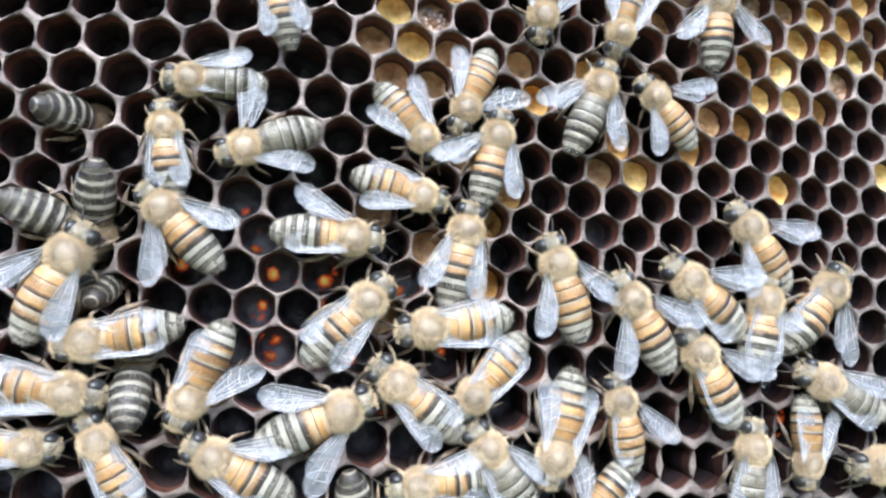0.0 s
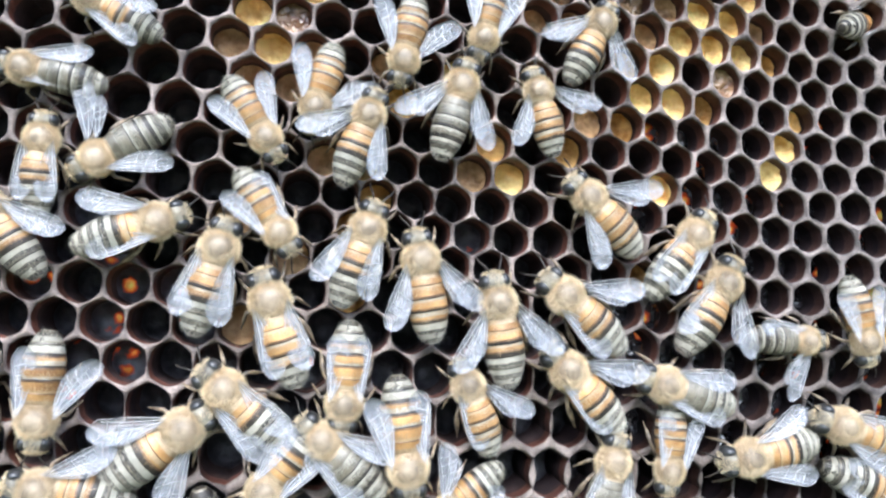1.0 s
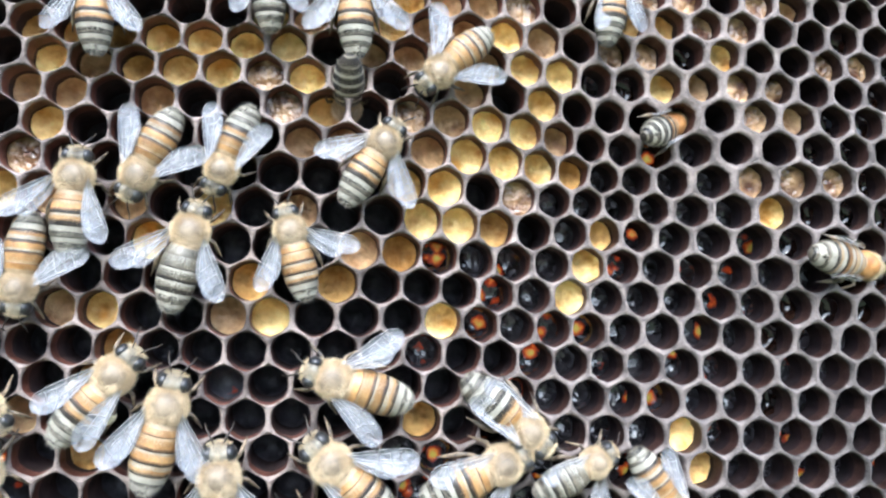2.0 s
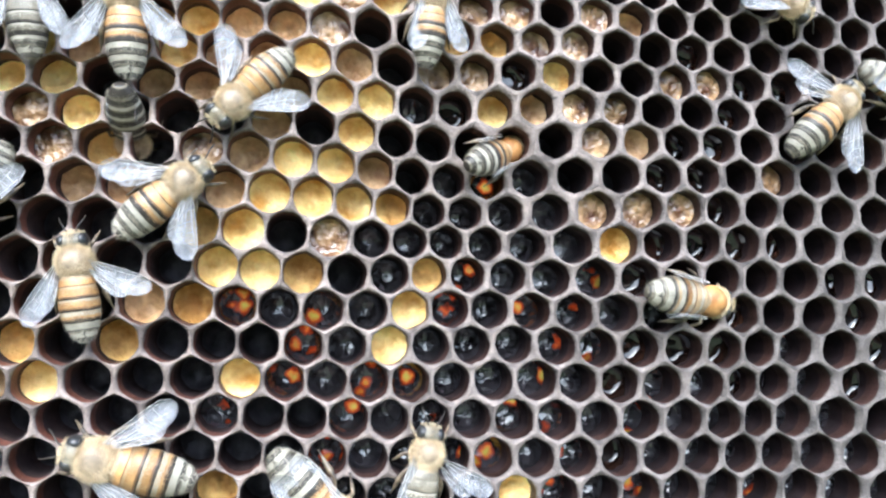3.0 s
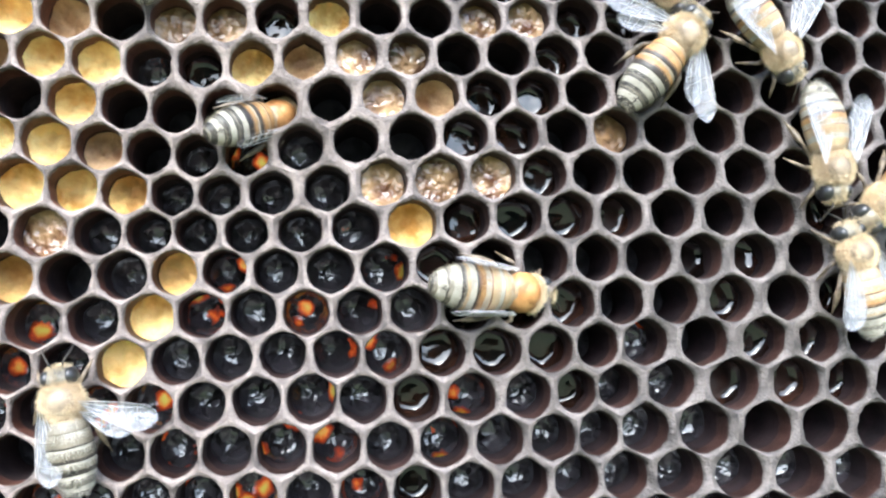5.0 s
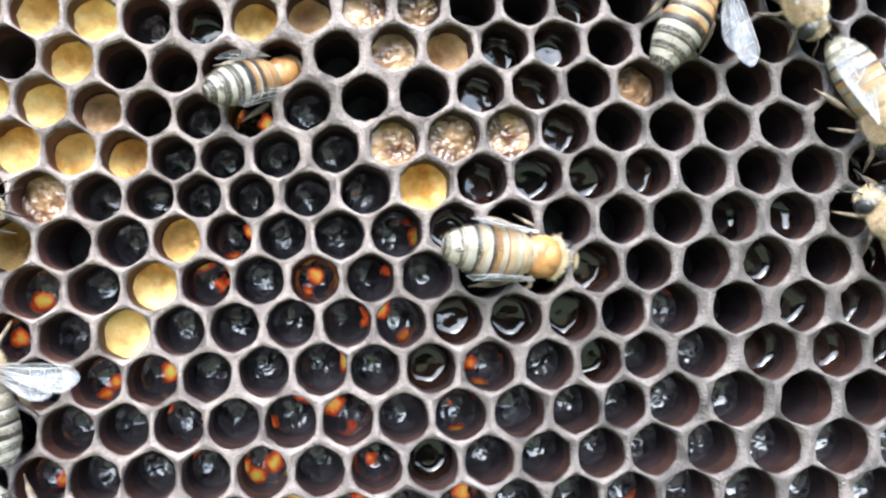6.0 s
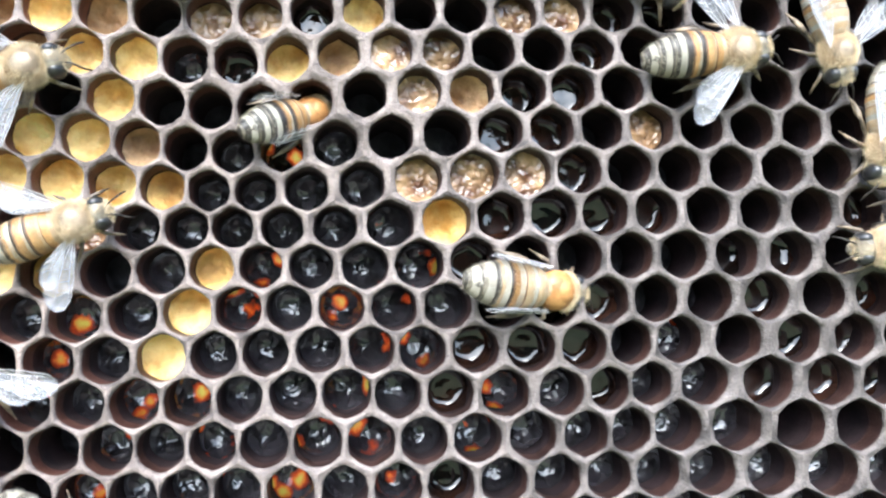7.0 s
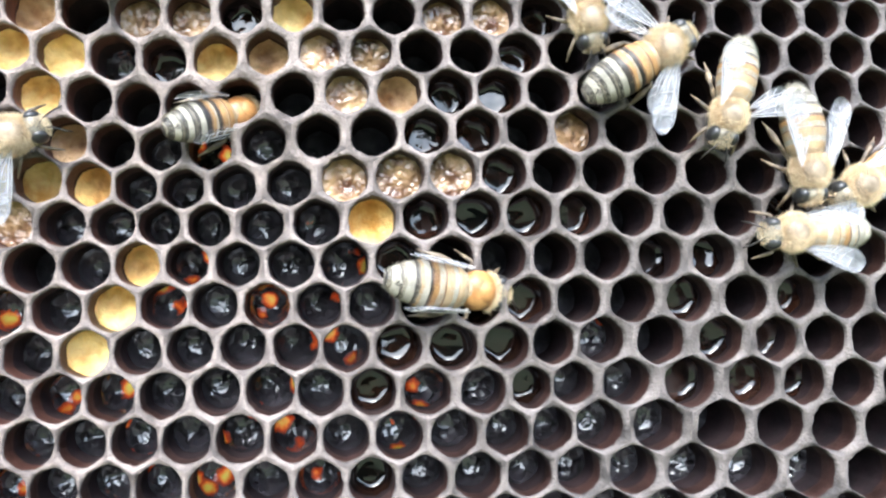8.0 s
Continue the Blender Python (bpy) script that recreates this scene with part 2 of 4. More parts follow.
def cell_geometry(i, j, verts, faces, marks, base=2):
    c, levels = rings(i, j, 0.0048 if base > 2 or filling(i, j) in "sr" else 0.008)
    first, n = len(verts), SEGMENTS
    for ring in levels:
        verts.extend(ring)
    verts.append((c.x, levels[-1][0][1] + 0.0001, c.y))
    for k in range(len(levels) - 1):
        for s in range(n):
            a, b = first + k * n + s, first + k * n + (s + 1) % n
            faces.append((a, b, b + n, a + n))
            marks.append(0 if k < 3 else 5 if k == 3 else 1 if k < 5 else base)
    last = first + (len(levels) - 1) * n
    for s in range(n):
        faces.append((last + s, last + (s + 1) % n, first + len(levels) * n))
        marks.append(base)


def mesh_object(name, verts, faces, marks, materials, parent=None):
    me = bpy.data.meshes.new(name)
    me.from_pydata(verts, [], faces)
    for m in materials:
        me.materials.append(m)
    me.polygons.foreach_set("material_index", marks)
    me.polygons.foreach_set("use_smooth", [True] * len(faces))
    me.update()
    ob = new(name, me)
    ob.parent = parent
    return ob


# What the cells hold, row by row: y, o, t yellow, olive and brown pollen; g moist pollen; n nectar;
# s wet base; r wet base with thin spots that daylight shines through; a dot is an empty cell.

FILL = {
    -7: (-6, "y.yty.g.t"),
    -6: (-6, "y.ygy.gg.gt"),
    -5: (-8, "oyttg..oogg..n"),
    -4: (-11, "ytoyttyt.ggny..ggnn"),
    -3: (-17, "oooyyyy.ttttyyrnytgg..n"),
    -2: (-17, "ytoyygy...t.y...n.gtnn"),
    -1: (-18, "tt.t..go.gtyyt.srs..nn.g"),
    0: (-18, "y.....tt.tyyyossssgggn"),
    1: (-20, "yg........oy.gsssssrynnnn...n"),
    2: (-21, "tyt.t.y.t..yyo.sorsrrn....nn."),
    3: (-21, "tt..y....torsrsyrsrrssnn..n.n"),
    4: (-15, "o.o...rsysssrrnnn.r.nn"),
    5: (-20, "ty..ty...yrsrrssrsnrsnssnnn"),
    6: (-24, ".....o......r..rsrsrrsrrssss.."),
    7: (-26, "r..t..o..r......rsrrrsrnssssssss"),
    8: (-26, "r.r.t........o.rsrrsyrsrssrsssss"),
    9: (-28, "r.rr.r.o......srsrrsrsossrsrsssssss"),
    10: (-28, ".r.rtr........rsrsrrsrsrssrsrssssss"),
    11: (-28, "rr.r.r........ssrsrrsrssssssssssss"),
    12: (-29, "r..rr.r.......srssrsrsssssssssss"),
}


def filling(i, j):
    start, text = FILL.get(j, (0, ""))
    return text[i - start] if 0 <= i - start < len(text) else "."


comb = tagged(new("honeycomb"), "old dark brood comb of tan wax with open hexagonal cells", "honeycomb")
near_cells, far_cells = [], []
for j in range(-12, 17):
    for i in range(-38, 22):
        across = i + j / 2
        if -31 <= across <= 15:
            (near_cells if -6.5 <= across <= 8 and -9 < j < 12 else far_cells).append((i, j))


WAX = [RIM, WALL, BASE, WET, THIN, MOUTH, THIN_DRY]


def base_for(i, j):
    dry = i + j / 2 < -9.5  # the older cells, away from the wet ones
    return {"s": 3, "r": 6 if dry else 4}.get(filling(i, j), 2)


for i, j in near_cells:
    verts, faces, marks = [], [], []
    cell_geometry(i, j, verts, faces, marks, base_for(i, j))
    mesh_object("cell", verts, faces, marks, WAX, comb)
verts, faces, marks = [], [], []
for i, j in far_cells:
    cell_geometry(i, j, verts, faces, marks, base_for(i, j))
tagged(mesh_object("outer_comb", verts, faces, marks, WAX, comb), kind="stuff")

# What fills the cells: a slightly sunken, lumpy surface in the shape of the cell's mouth.
STORES = {
    "y": ("pollen_store", POLLEN, "yellow pollen packed into a comb cell", "pollen", 3.0, 0.45),
    "o": ("pollen_store", OLIVE, "dull yellow pollen sunk in a comb cell", "pollen", 3.9, 0.5),
    "t": ("pollen_store", TAN, "dull brown pollen packed in a comb cell", "pollen", 3.6, 0.5),
    "g": ("moist_pollen", GRAIN, "moist grainy tan pollen in a comb cell", "pollen", 2.3, 0.36),
    "n": ("nectar_pool", NECTAR, "dark glossy nectar in a comb cell", "nectar", 4.3, 0.07),
}


def store(i, j, kind):
    name, mat, label, category, depth, rough = STORES[kind]
    c, points = outline(i, j)
    if kind in "yot" and i + j / 2 > -9:  # fuller cells towards the brood
        depth -= 0.8
    depth = (depth + 0.8 * noise.noise(Vector((i * 2.3, j * 1.9, 1)))) * MM
    tilt = noise.noise_vector(Vector((i * 3.1, j * 2.7, 4))) * 0.25
    verts, faces = [], []
    mean = sum((p - c).length for p in points) / len(points)
    steps = (0.87, 0.76, 0.63, 0.49, 0.34, 0.18)
    for s in steps:
        for p in points:
            d = (p - c).lerp((p - c).normalized() * mean, 0.78) * s
            at = Vector((c.x + d.x, c.y + d.y, 0))
            up = rough * MM * (0.7 * noise.noise(at * 1500) + 1.2 * noise.noise(at * 420)) - (0.0 if kind == "g" else 1.2 * MM * (1 - (s / 0.87) ** 2))
            if kind == "n":  # the liquid climbs the wall
                up = rough * MM * (1.5 * noise.noise(at * 300) + noise.noise(at * 700)) + (1.0 + 1.2 * noise.noise(d.normalized().to_3d() * 1.6 + Vector((i * 5.3, j * 4.1, 3)))) * MM * max(0.0, (s - 0.34) / 0.53) ** 3.6
            verts.append((c.x + d.x, depth - rise(c.x, c.y) + tilt.x * d.x + tilt.y * d.y - up, c.y + d.y))
    verts.append((c.x, depth - rise(c.x, c.y) - (rough * MM * 0.7 if kind == "g" else -1.2 * MM if kind != "n" else 0), c.y))
    n = SEGMENTS
    for k in range(len(steps) - 1):
        for s in range(n):
            a, b = k * n + s, k * n + (s + 1) % n
            faces.append((a, b, b + n, a + n))
    last = (len(steps) - 1) * n
    for s in range(n):
        faces.append((last + s, last + (s + 1) % n, len(steps) * n))
    tagged(mesh_object(name, verts, faces, [0] * len(faces), [mat]), label, category, "stores in the comb")


for i, j in near_cells + far_cells:
    if filling(i, j) in STORES:
        store(i, j, filling(i, j))

# ---- unseen ground and far trees, added for bounced light and the wet cells' reflections ----
ground_mesh = bpy.data.meshes.new("ground")
ground_mesh.from_pydata([(-60, -60, -1.1), (60, -60, -1.1), (60, 60, -1.1), (-60, 60, -1.1)], [], [(0, 1, 2, 3)])
ground_mesh.materials.append(GRASS)
tagged(new("ground", ground_mesh), "unseen green meadow below the comb, added for bounced light", "ground", kind="structure")
ring_verts, ring_faces = [], []
for s in range(120):
    a = 2 * math.pi * s / 120
    far = 14 + 2 * noise.noise(Vector((math.cos(a) * 3, math.sin(a) * 3, 0)))
    facing = max(0.0, -math.sin(a) + 0.25) / 1.25  # raised where the comb faces, to darken what the wet cells mirror
    # kept low behind the comb, so that daylight reaches the thin spots
    top = 0.9 + 2.0 * facing ** 0.5 + 1.6 * noise.noise(Vector((math.cos(a) * 5, math.sin(a) * 5, 2))) + (1.1 + 0.9 * facing) * noise.noise(Vector((math.cos(a) * 18, math.sin(a) * 18, 4)))
    for z, out in ((-1.1, 0), (0.6, -0.5), (top * 0.6, -0.3), (top, 0.8)):
        ring_verts.append((math.cos(a) * (far + out), math.sin(a) * (far + out), z))
    for k in range(3):
        p, q = s * 4 + k, (s + 1) % 120 * 4 + k
        ring_faces.append((p, q, q + 1, p + 1))
tagged(mesh_object("backdrop", ring_verts, ring_faces, [0] * len(ring_faces), [LEAVES]), "unseen distant dark green tree line, added to darken reflections", "trees", kind="structure")

# ---- the bees ----
FUR = material("tan_fur", (0.60, 0.45, 0.255), 0.8, scale=(500, 4000), vary=0.2, bump=0.6, bump_mm=0.1, second=(0.79, 0.645, 0.42), random_shift=0.12, sheen=0.25)
SKIN = material("thorax_skin", (0.37, 0.255, 0.145), 0.6, scale=(600, 4000), vary=0.25, bump=0.8, bump_mm=0.1, second=(0.48, 0.365, 0.23), random_shift=0.12)
PLATE = material("back_plate", (0.235, 0.175, 0.115), 0.55, scale=(700, 3000), vary=0.25, bump=0.4, bump_mm=0.05, second=(0.36, 0.28, 0.19), random_shift=0.2)
FACE = material("head_fur", (0.12, 0.103, 0.078), 0.6, scale=(700, 3500), vary=0.3, bump=0.8, bump_mm=0.1, second=(0.30, 0.262, 0.195))
AMBER = material("amber_band", (0.35, 0.168, 0.05), 0.45, scale=(350, 3500), vary=0.3, bump=0.4, bump_mm=0.06, second=(0.52, 0.305, 0.118), random_shift=0.25)
GINGER = material("bare_thorax", (0.36, 0.155, 0.045), 0.4, scale=(600, 3500), vary=0.25, bump=0.5, bump_mm=0.08, second=(0.50, 0.26, 0.09))
TAWNY = material("brown_band_edge", (0.115, 0.056, 0.024), 0.45, scale=(450, 3500), vary=0.3, bump=0.4, bump_mm=0.05, second=(0.21, 0.115, 0.052), random_shift=0.2)
PALE = material("pale_amber_band", (0.39, 0.25, 0.12), 0.5, scale=(500, 3500), vary=0.2, bump=0.5, bump_mm=0.06, second=(0.50, 0.36, 0.205), random_shift=0.15)
DARK = material("black_band", (0.022, 0.018, 0.015), 0.42, spec=0.35, scale=(500, 3500), vary=0.3, bump=0.35, bump_mm=0.05, second=(0.05, 0.04, 0.031))
GREY = material("grey_band", (0.10, 0.085, 0.058), 0.38, scale=(500, 3500), vary=0.25, bump=0.35, bump_mm=0.05, second=(0.19, 0.16, 0.115))
CREAM = material("pale_hair_band", (0.37, 0.338, 0.27), 0.7, scale=(600, 4500), vary=0.15, bump=0.8, bump_mm=0.08, second=(0.49, 0.45, 0.365), random_shift=0.12)
CREAM_LOAD = material("pollen_load", (0.62, 0.53, 0.30), 0.8, scale=(600, 4000), vary=0.2, bump=0.7, bump_mm=0.1, second=(0.74, 0.66, 0.44))
EYE = material("compound_eye", (0.02, 0.019, 0.019), 0.3, spec=0.5, scale=(800, 6000), vary=0.2, bump=0.15, bump_mm=0.03, second=(0.04, 0.038, 0.036))
LEG = material("leg_chitin", (0.06, 0.043, 0.03), 0.45, scale=(800, 5000), vary=0.3, bump=0.4, bump_mm=0.05, second=(0.26, 0.195, 0.125), random_shift=0.25)
VEIN = material("wing_vein", (0.5, 0.47, 0.45), 0.5, scale=(800, 5000), vary=0.2, bump=0.2, bump_mm=0.02)
WING = material("wing_membrane", (0.5, 0.495, 0.52), 0.2, spec=0.9, scale=(400, 1600), vary=0.15, bump=1.0, bump_mm=0.35, alpha=0.22, stretch=(1.6, 0.25, 1.0))


def smooth_mesh(name, verts, faces, marks, materials):
    me = bpy.data.meshes.new(name)
    me.from_pydata([Vector(v) * MM for v in verts], [], faces)
    for m in materials:
        me.materials.append(m)
    me.polygons.foreach_set("material_index", marks or [0] * len(faces))
    me.polygons.foreach_set("use_smooth", [True] * len(faces))
    me.update()
    return me


def ball(centre_at, radii, lump=0.0, seed=0, around=18, up=11, pinch=0.0):
    """A lumpy ellipsoid; pinch narrows it towards +y."""
    verts, faces = [], []
    for k in range(1, up):
        a = math.pi * k / up
        for s in range(around):
            b = 2 * math.pi * s / around
            d = Vector((math.sin(a) * math.cos(b), math.cos(a), math.sin(a) * math.sin(b)))
            r = 1 + lump * noise.noise(d * 2.6 + Vector((seed, 0, 0)))
            n = 1 - pinch * max(0, d.y)
            verts.append((centre_at[0] + d.x * radii[0] * r * n, centre_at[1] + d.y * radii[1] * r, centre_at[2] + d.z * radii[2] * r * n))
    for k in range(up - 2):
        for s in range(around):
            a, b = k * around + s, k * around + (s + 1) % around
            faces.append((a, b, b + around, a + around))
    for k, y in ((0, radii[1]), (up - 2, -radii[1])):
        verts.append((centre_at[0], centre_at[1] + y, centre_at[2]))
        for s in range(around):
            a, b = k * around + s, k * around + (s + 1) % around
            faces.append((a, b, len(verts) - 1))
    return verts, faces


def tube(points, widths, around=6):
    verts, faces = [], []
    points = [Vector(p) for p in points]
    for k, p in enumerate(points):
        way = (points[min(k + 1, len(points) - 1)] - points[max(k - 1, 0)]).normalized()
        side = way.cross(Vector((0.3, 0.2, 1))).normalized()
        other = way.cross(side)
        for s in range(around):
            a = 2 * math.pi * s / around
            verts.append(p + (side * math.cos(a) + other * math.sin(a)) * widths[k])
    for k in range(len(points) - 1):
        for s in range(around):
            a, b = k * around + s, k * around + (s + 1) % around
            faces.append((a, b, b + around, a + around))
    faces.append(tuple(range(around)))
    faces.append(tuple(range(len(verts) - around, len(verts))))
    return verts, faces


def joined(pieces):
    verts, faces = [], []
    for v, f in pieces:
        n = len(verts)
        verts.extend(v)
        faces.extend(tuple(i + n for i in face) for face in f)
    return verts, faces


def fur(centre_at, radii, count, length, seed, keep=lambda d: True):
    """Short hairs that stand out of an ellipsoid and lean back."""
    rnd = random.Random(seed)
    verts, faces = [], []
    while count:
        d = Vector((rnd.gauss(0, 1), rnd.gauss(0, 1), rnd.gauss(0, 1))).normalized()
        if d.z < -0.35 or not keep(d):
            continue
        count -= 1
        root = Vector(centre_at) + Vector((d.x * radii[0], d.y * radii[1], d.z * radii[2])) * 0.97
        lean = Vector((rnd.uniform(-0.5, 0.5), rnd.uniform(-0.9, 0.3), rnd.uniform(-0.3, 0.4)))
        tip = root + (d + lean * 0.6).normalized() * length * rnd.uniform(0.6, 1.2)
        side = d.cross(Vector((rnd.gauss(0, 1), rnd.gauss(0, 1), rnd.gauss(0, 1)))).normalized() * 0.017
        n = len(verts)
        verts.extend((root - side, root + side, tip))
        faces.append((n, n + 1, n + 2))
    return verts, faces


# The abdomen: six overlapping plates round an axis that droops towards the tail.
PLATES = ((0.95, -0.4), (-0.2, -1.95), (-1.75, -3.4), (-3.2, -4.75), (-4.55, -5.95), (-5.75, -7.1))


def girth(y):
    s = (0.95 - y) / 8.25
    return 2.28 * max(0.0, 1 - (abs(s - 0.42) / 0.6) ** 2.1) ** (0.5 if s < 0.42 else 0.62) if s < 0.98 else 0.1


def axis(y):
    return 2.45 - 0.035 * (y - 0.5) ** 2 * 0.6


def plate_mesh(n, colours, front, margin):
    """One plate; colours are materials for its front hair band, its middle and its rear margin, which begin at the given eighths.
    The middle darkens to the margin by way of a brown edge."""
    y0, y1 = PLATES[n]
    around, steps = 26, 16
    front, margin, edge = front * 2, margin * 2, 2 if colours[2] is DARK else 0
    verts, faces, marks = [], [], []
    for k in range(steps + 1):
        f = k / steps
        y = y0 + (y1 - y0) * f
        swell = 1.0 + 0.04 * f - (0.07 if k == steps else 0)
        r = max(girth(y), 0.1) * swell
        for s in range(around):
            a = 2 * math.pi * s / around
            w = 1 + 0.02 * noise.noise(Vector((math.cos(a) * 2, y, math.sin(a) * 2)))
            bow = 0.22 * math.sin(a) * (1 if k not in (0, steps) else 0.8)
            if 0 < k < steps:  # the bands have uneven edges, drawn forward along the back
                bow += 0.1 * noise.noise(Vector((math.cos(a) * 5, n * 3.7, math.sin(a) * 5))) - 0.1 * max(0.0, math.sin(a)) ** 6
            verts.append((math.cos(a) * r * w, y - bow, axis(y) + math.sin(a) * r * 0.86 * w))
    for k in range(steps):
        for s in range(around):
            a, b = k * around + s, k * around + (s + 1) % around
            faces.append((a, b, b + around, a + around))
            marks.append(0 if k < front else 1 if k < margin - edge else 3 if k < margin else 2)
    if n == 5:
        faces.append(tuple(range(len(verts) - around, len(verts))))
        marks.append(1)
    return smooth_mesh("plate", verts, faces, marks, [*colours, TAWNY if AMBER in colours else GREY])


def coat(kind):
    root, band = ((SKIN, AMBER, TAWNY), 3, 7), ((CREAM, DARK, DARK), 4, 7)
    last = ((CREAM, DARK, DARK), 4, 8)
    if kind == "amber":
        return root, ((PALE, AMBER, DARK), 2, 6), ((CREAM, AMBER, DARK), 2, 5), band, band, last
    if kind == "light":
        return root, ((PALE, AMBER, DARK), 2, 7), ((CREAM, AMBER, DARK), 2, 6.5), ((CREAM, AMBER, DARK), 3.5, 6), ((CREAM, DARK, DARK), 5, 7.5), last
    if kind == "pale":
        return ((SKIN, PALE, TAWNY), 3, 7.5), ((CREAM, PALE, TAWNY), 3, 7), ((CREAM, AMBER, DARK), 3.5, 7), ((CREAM, PALE, DARK), 4, 6.5), ((CREAM, GREY, DARK), 5, 7), ((CREAM, GREY, DARK), 5, 7)
    if kind == "striped":
        thin = ((CREAM, DARK, DARK), 3, 8)
        return ((SKIN, GREY, DARK), 2, 6), thin, thin, thin, thin, ((DARK, DARK, DARK), 1, 8)
    if kind == "dark":
        return ((SKIN, GREY, GREY), 2, 8), ((GREY, GREY, DARK), 2, 7), ((CREAM, GREY, DARK), 2, 6), ((CREAM, GREY, DARK), 2, 5), ((CREAM, DARK, DARK), 3, 7), last
    return root, ((PALE, AMBER, DARK), 3, 5), band, band, band, last


def wing_outline(length, width, tip):
    """The edge of a wing that points back along -y, hinge at the start, hind edge towards -x."""
    front = [(0.0, 0.0), (0.14, -0.25 * length), (0.2, -0.55 * length), (0.1, -0.85 * length), (-0.22 * width, -0.985 * length)]
    back = [(-0.6 * width, -0.985 * length), (-0.93 * width, -0.86 * length), (-width, -0.68 * length * tip), (-0.72 * width, -0.4 * length), (-0.3 * width, -0.13 * length)]
    return front + back


def wing_mesh(length, width, tip, side):
    """A thin cambered membrane: a fan of rings round a spine, of two faces and an edge."""
    edge = wing_outline(length, width, tip)
    fine = []
    for k, p in enumerate(edge):
        q = edge[(k + 1) % len(edge)]
        fine.extend([Vector(p), (Vector(p) + Vector(q)) / 2])
    smooth = [(fine[k - 1] + fine[k] * 2 + fine[(k + 1) % len(fine)]) / 4 for k in range(len(fine))]
    mid = sum(smooth, Vector((0, 0))) / len(smooth)
    verts, faces, n = [], [], len(smooth)
    for face in (0.012, -0.012):
        base = len(verts)
        for s in (1.0, 0.75, 0.5, 0.25):
            for p in smooth:
                q = mid.lerp(p, s)
                z = face + 0.16 * math.sin(q.x * 2.2) + 0.05 * math.sin(q.y * 1.9) - 0.012 * q.y * 0.5
                verts.append((q.x * side, q.y, z))
        verts.append((mid.x * side, mid.y, face + 0.16 * math.sin(mid.x * 2.2) + 0.05 * math.sin(mid.y * 1.9)))
        for k in range(3):
            for s in range(n):
                a, b = base + k * n + s, base + k * n + (s + 1) % n
                faces.append((a, b, b + n, a + n))
        for s in range(n):
            faces.append((base + 3 * n + s, base + 3 * n + (s + 1) % n, base + 4 * n))
    for s in range(n):
        faces.append((s, (s + 1) % n, 4 * n + 1 + (s + 1) % n, 4 * n + 1 + s))
    return smooth_mesh("wing", verts, faces, None, [WING])


def vein_mesh(length, width, tip, side):
    """The stiff ribs of a wing: its front edge, two long ribs, and cross ribs that close its cells."""
    def at(fx, fy):
        x, y = fx * width, -fy * length
        return Vector((x * side, y, 0.03 + 0.16 * math.sin(x * 2.2) + 0.05 * math.sin(y * 1.9) - 0.006 * y))

    lines = [[(0.02, 0.02), (0.07, 0.25), (0.09, 0.55), (0.04, 0.84), (-0.2, 0.96)], [(-0.03, 0.03), (-0.08, 0.3), (-0.1, 0.55), (-0.05, 0.8)],
             [(-0.1, 0.06), (-0.3, 0.3), (-0.45, 0.55), (-0.55, 0.82)], [(-0.2, 0.1), (-0.58, 0.35), (-0.82, 0.55)],
             [(-0.09, 0.42), (-0.38, 0.44)], [(-0.1, 0.58), (-0.46, 0.6)], [(-0.38, 0.44), (-0.72, 0.48)], [(-0.07, 0.72), (-0.5, 0.74)], [(-0.47, 0.6), (-0.86, 0.68)]]
    pieces = [tube([at(*p) for p in line], [0.03 - 0.012 * k / len(line) for k in range(len(line))], 4) for line in lines]
    return smooth_mesh("vein", *joined(pieces), None, [VEIN])


def leg_mesh(n, side):
    """A jointed leg from under the chest to the wax."""
    joints = (((0.9, 3.6, 1.1), (2.1, 4.8, 1.7), (2.5, 5.7, 0.7), (2.7, 6.3, 0.05)), ((1.2, 2.2, 1.1), (2.8, 2.0, 1.7), (3.4, 1.2, 0.7), (3.9, 0.6, 0.05)),
              ((1.2, 0.9, 1.1), (2.6, -0.6, 1.7), (3.0, -2.4, 0.8), (3.3, -3.6, 0.05)))[n]
    points = [Vector(p) for p in joints]
    path = [points[0], points[0].lerp(points[1], 0.5), points[1], points[1].lerp(points[2], 0.5), points[2], points[2].lerp(points[3], 0.5), points[3]]
    widths = [0.26, 0.3, 0.22, (0.22, 0.22, 0.38)[n], (0.17, 0.17, 0.27)[n], 0.11, 0.07]
    return smooth_mesh("leg", *tube([(p.x * side, p.y, p.z) for p in path], widths, 7), None, [LEG])


def antenna_mesh(side):
    return smooth_mesh("antenna", *tube([(0.35 * side, 5.8, 2.5), (0.7 * side, 6.5, 2.8), (0.9 * side, 6.9, 2.6), (1.3 * side, 7.5, 2.0), (1.5 * side, 8.1, 1.5)], [0.1, 0.09, 0.1, 0.1, 0.08]), None, [DARK])


def thorax_mesh():
    return smooth_mesh("thorax", *ball((0, 2.5, 2.5), (2.05, 2.2, 1.8), 0.05, 1), None, [SKIN])


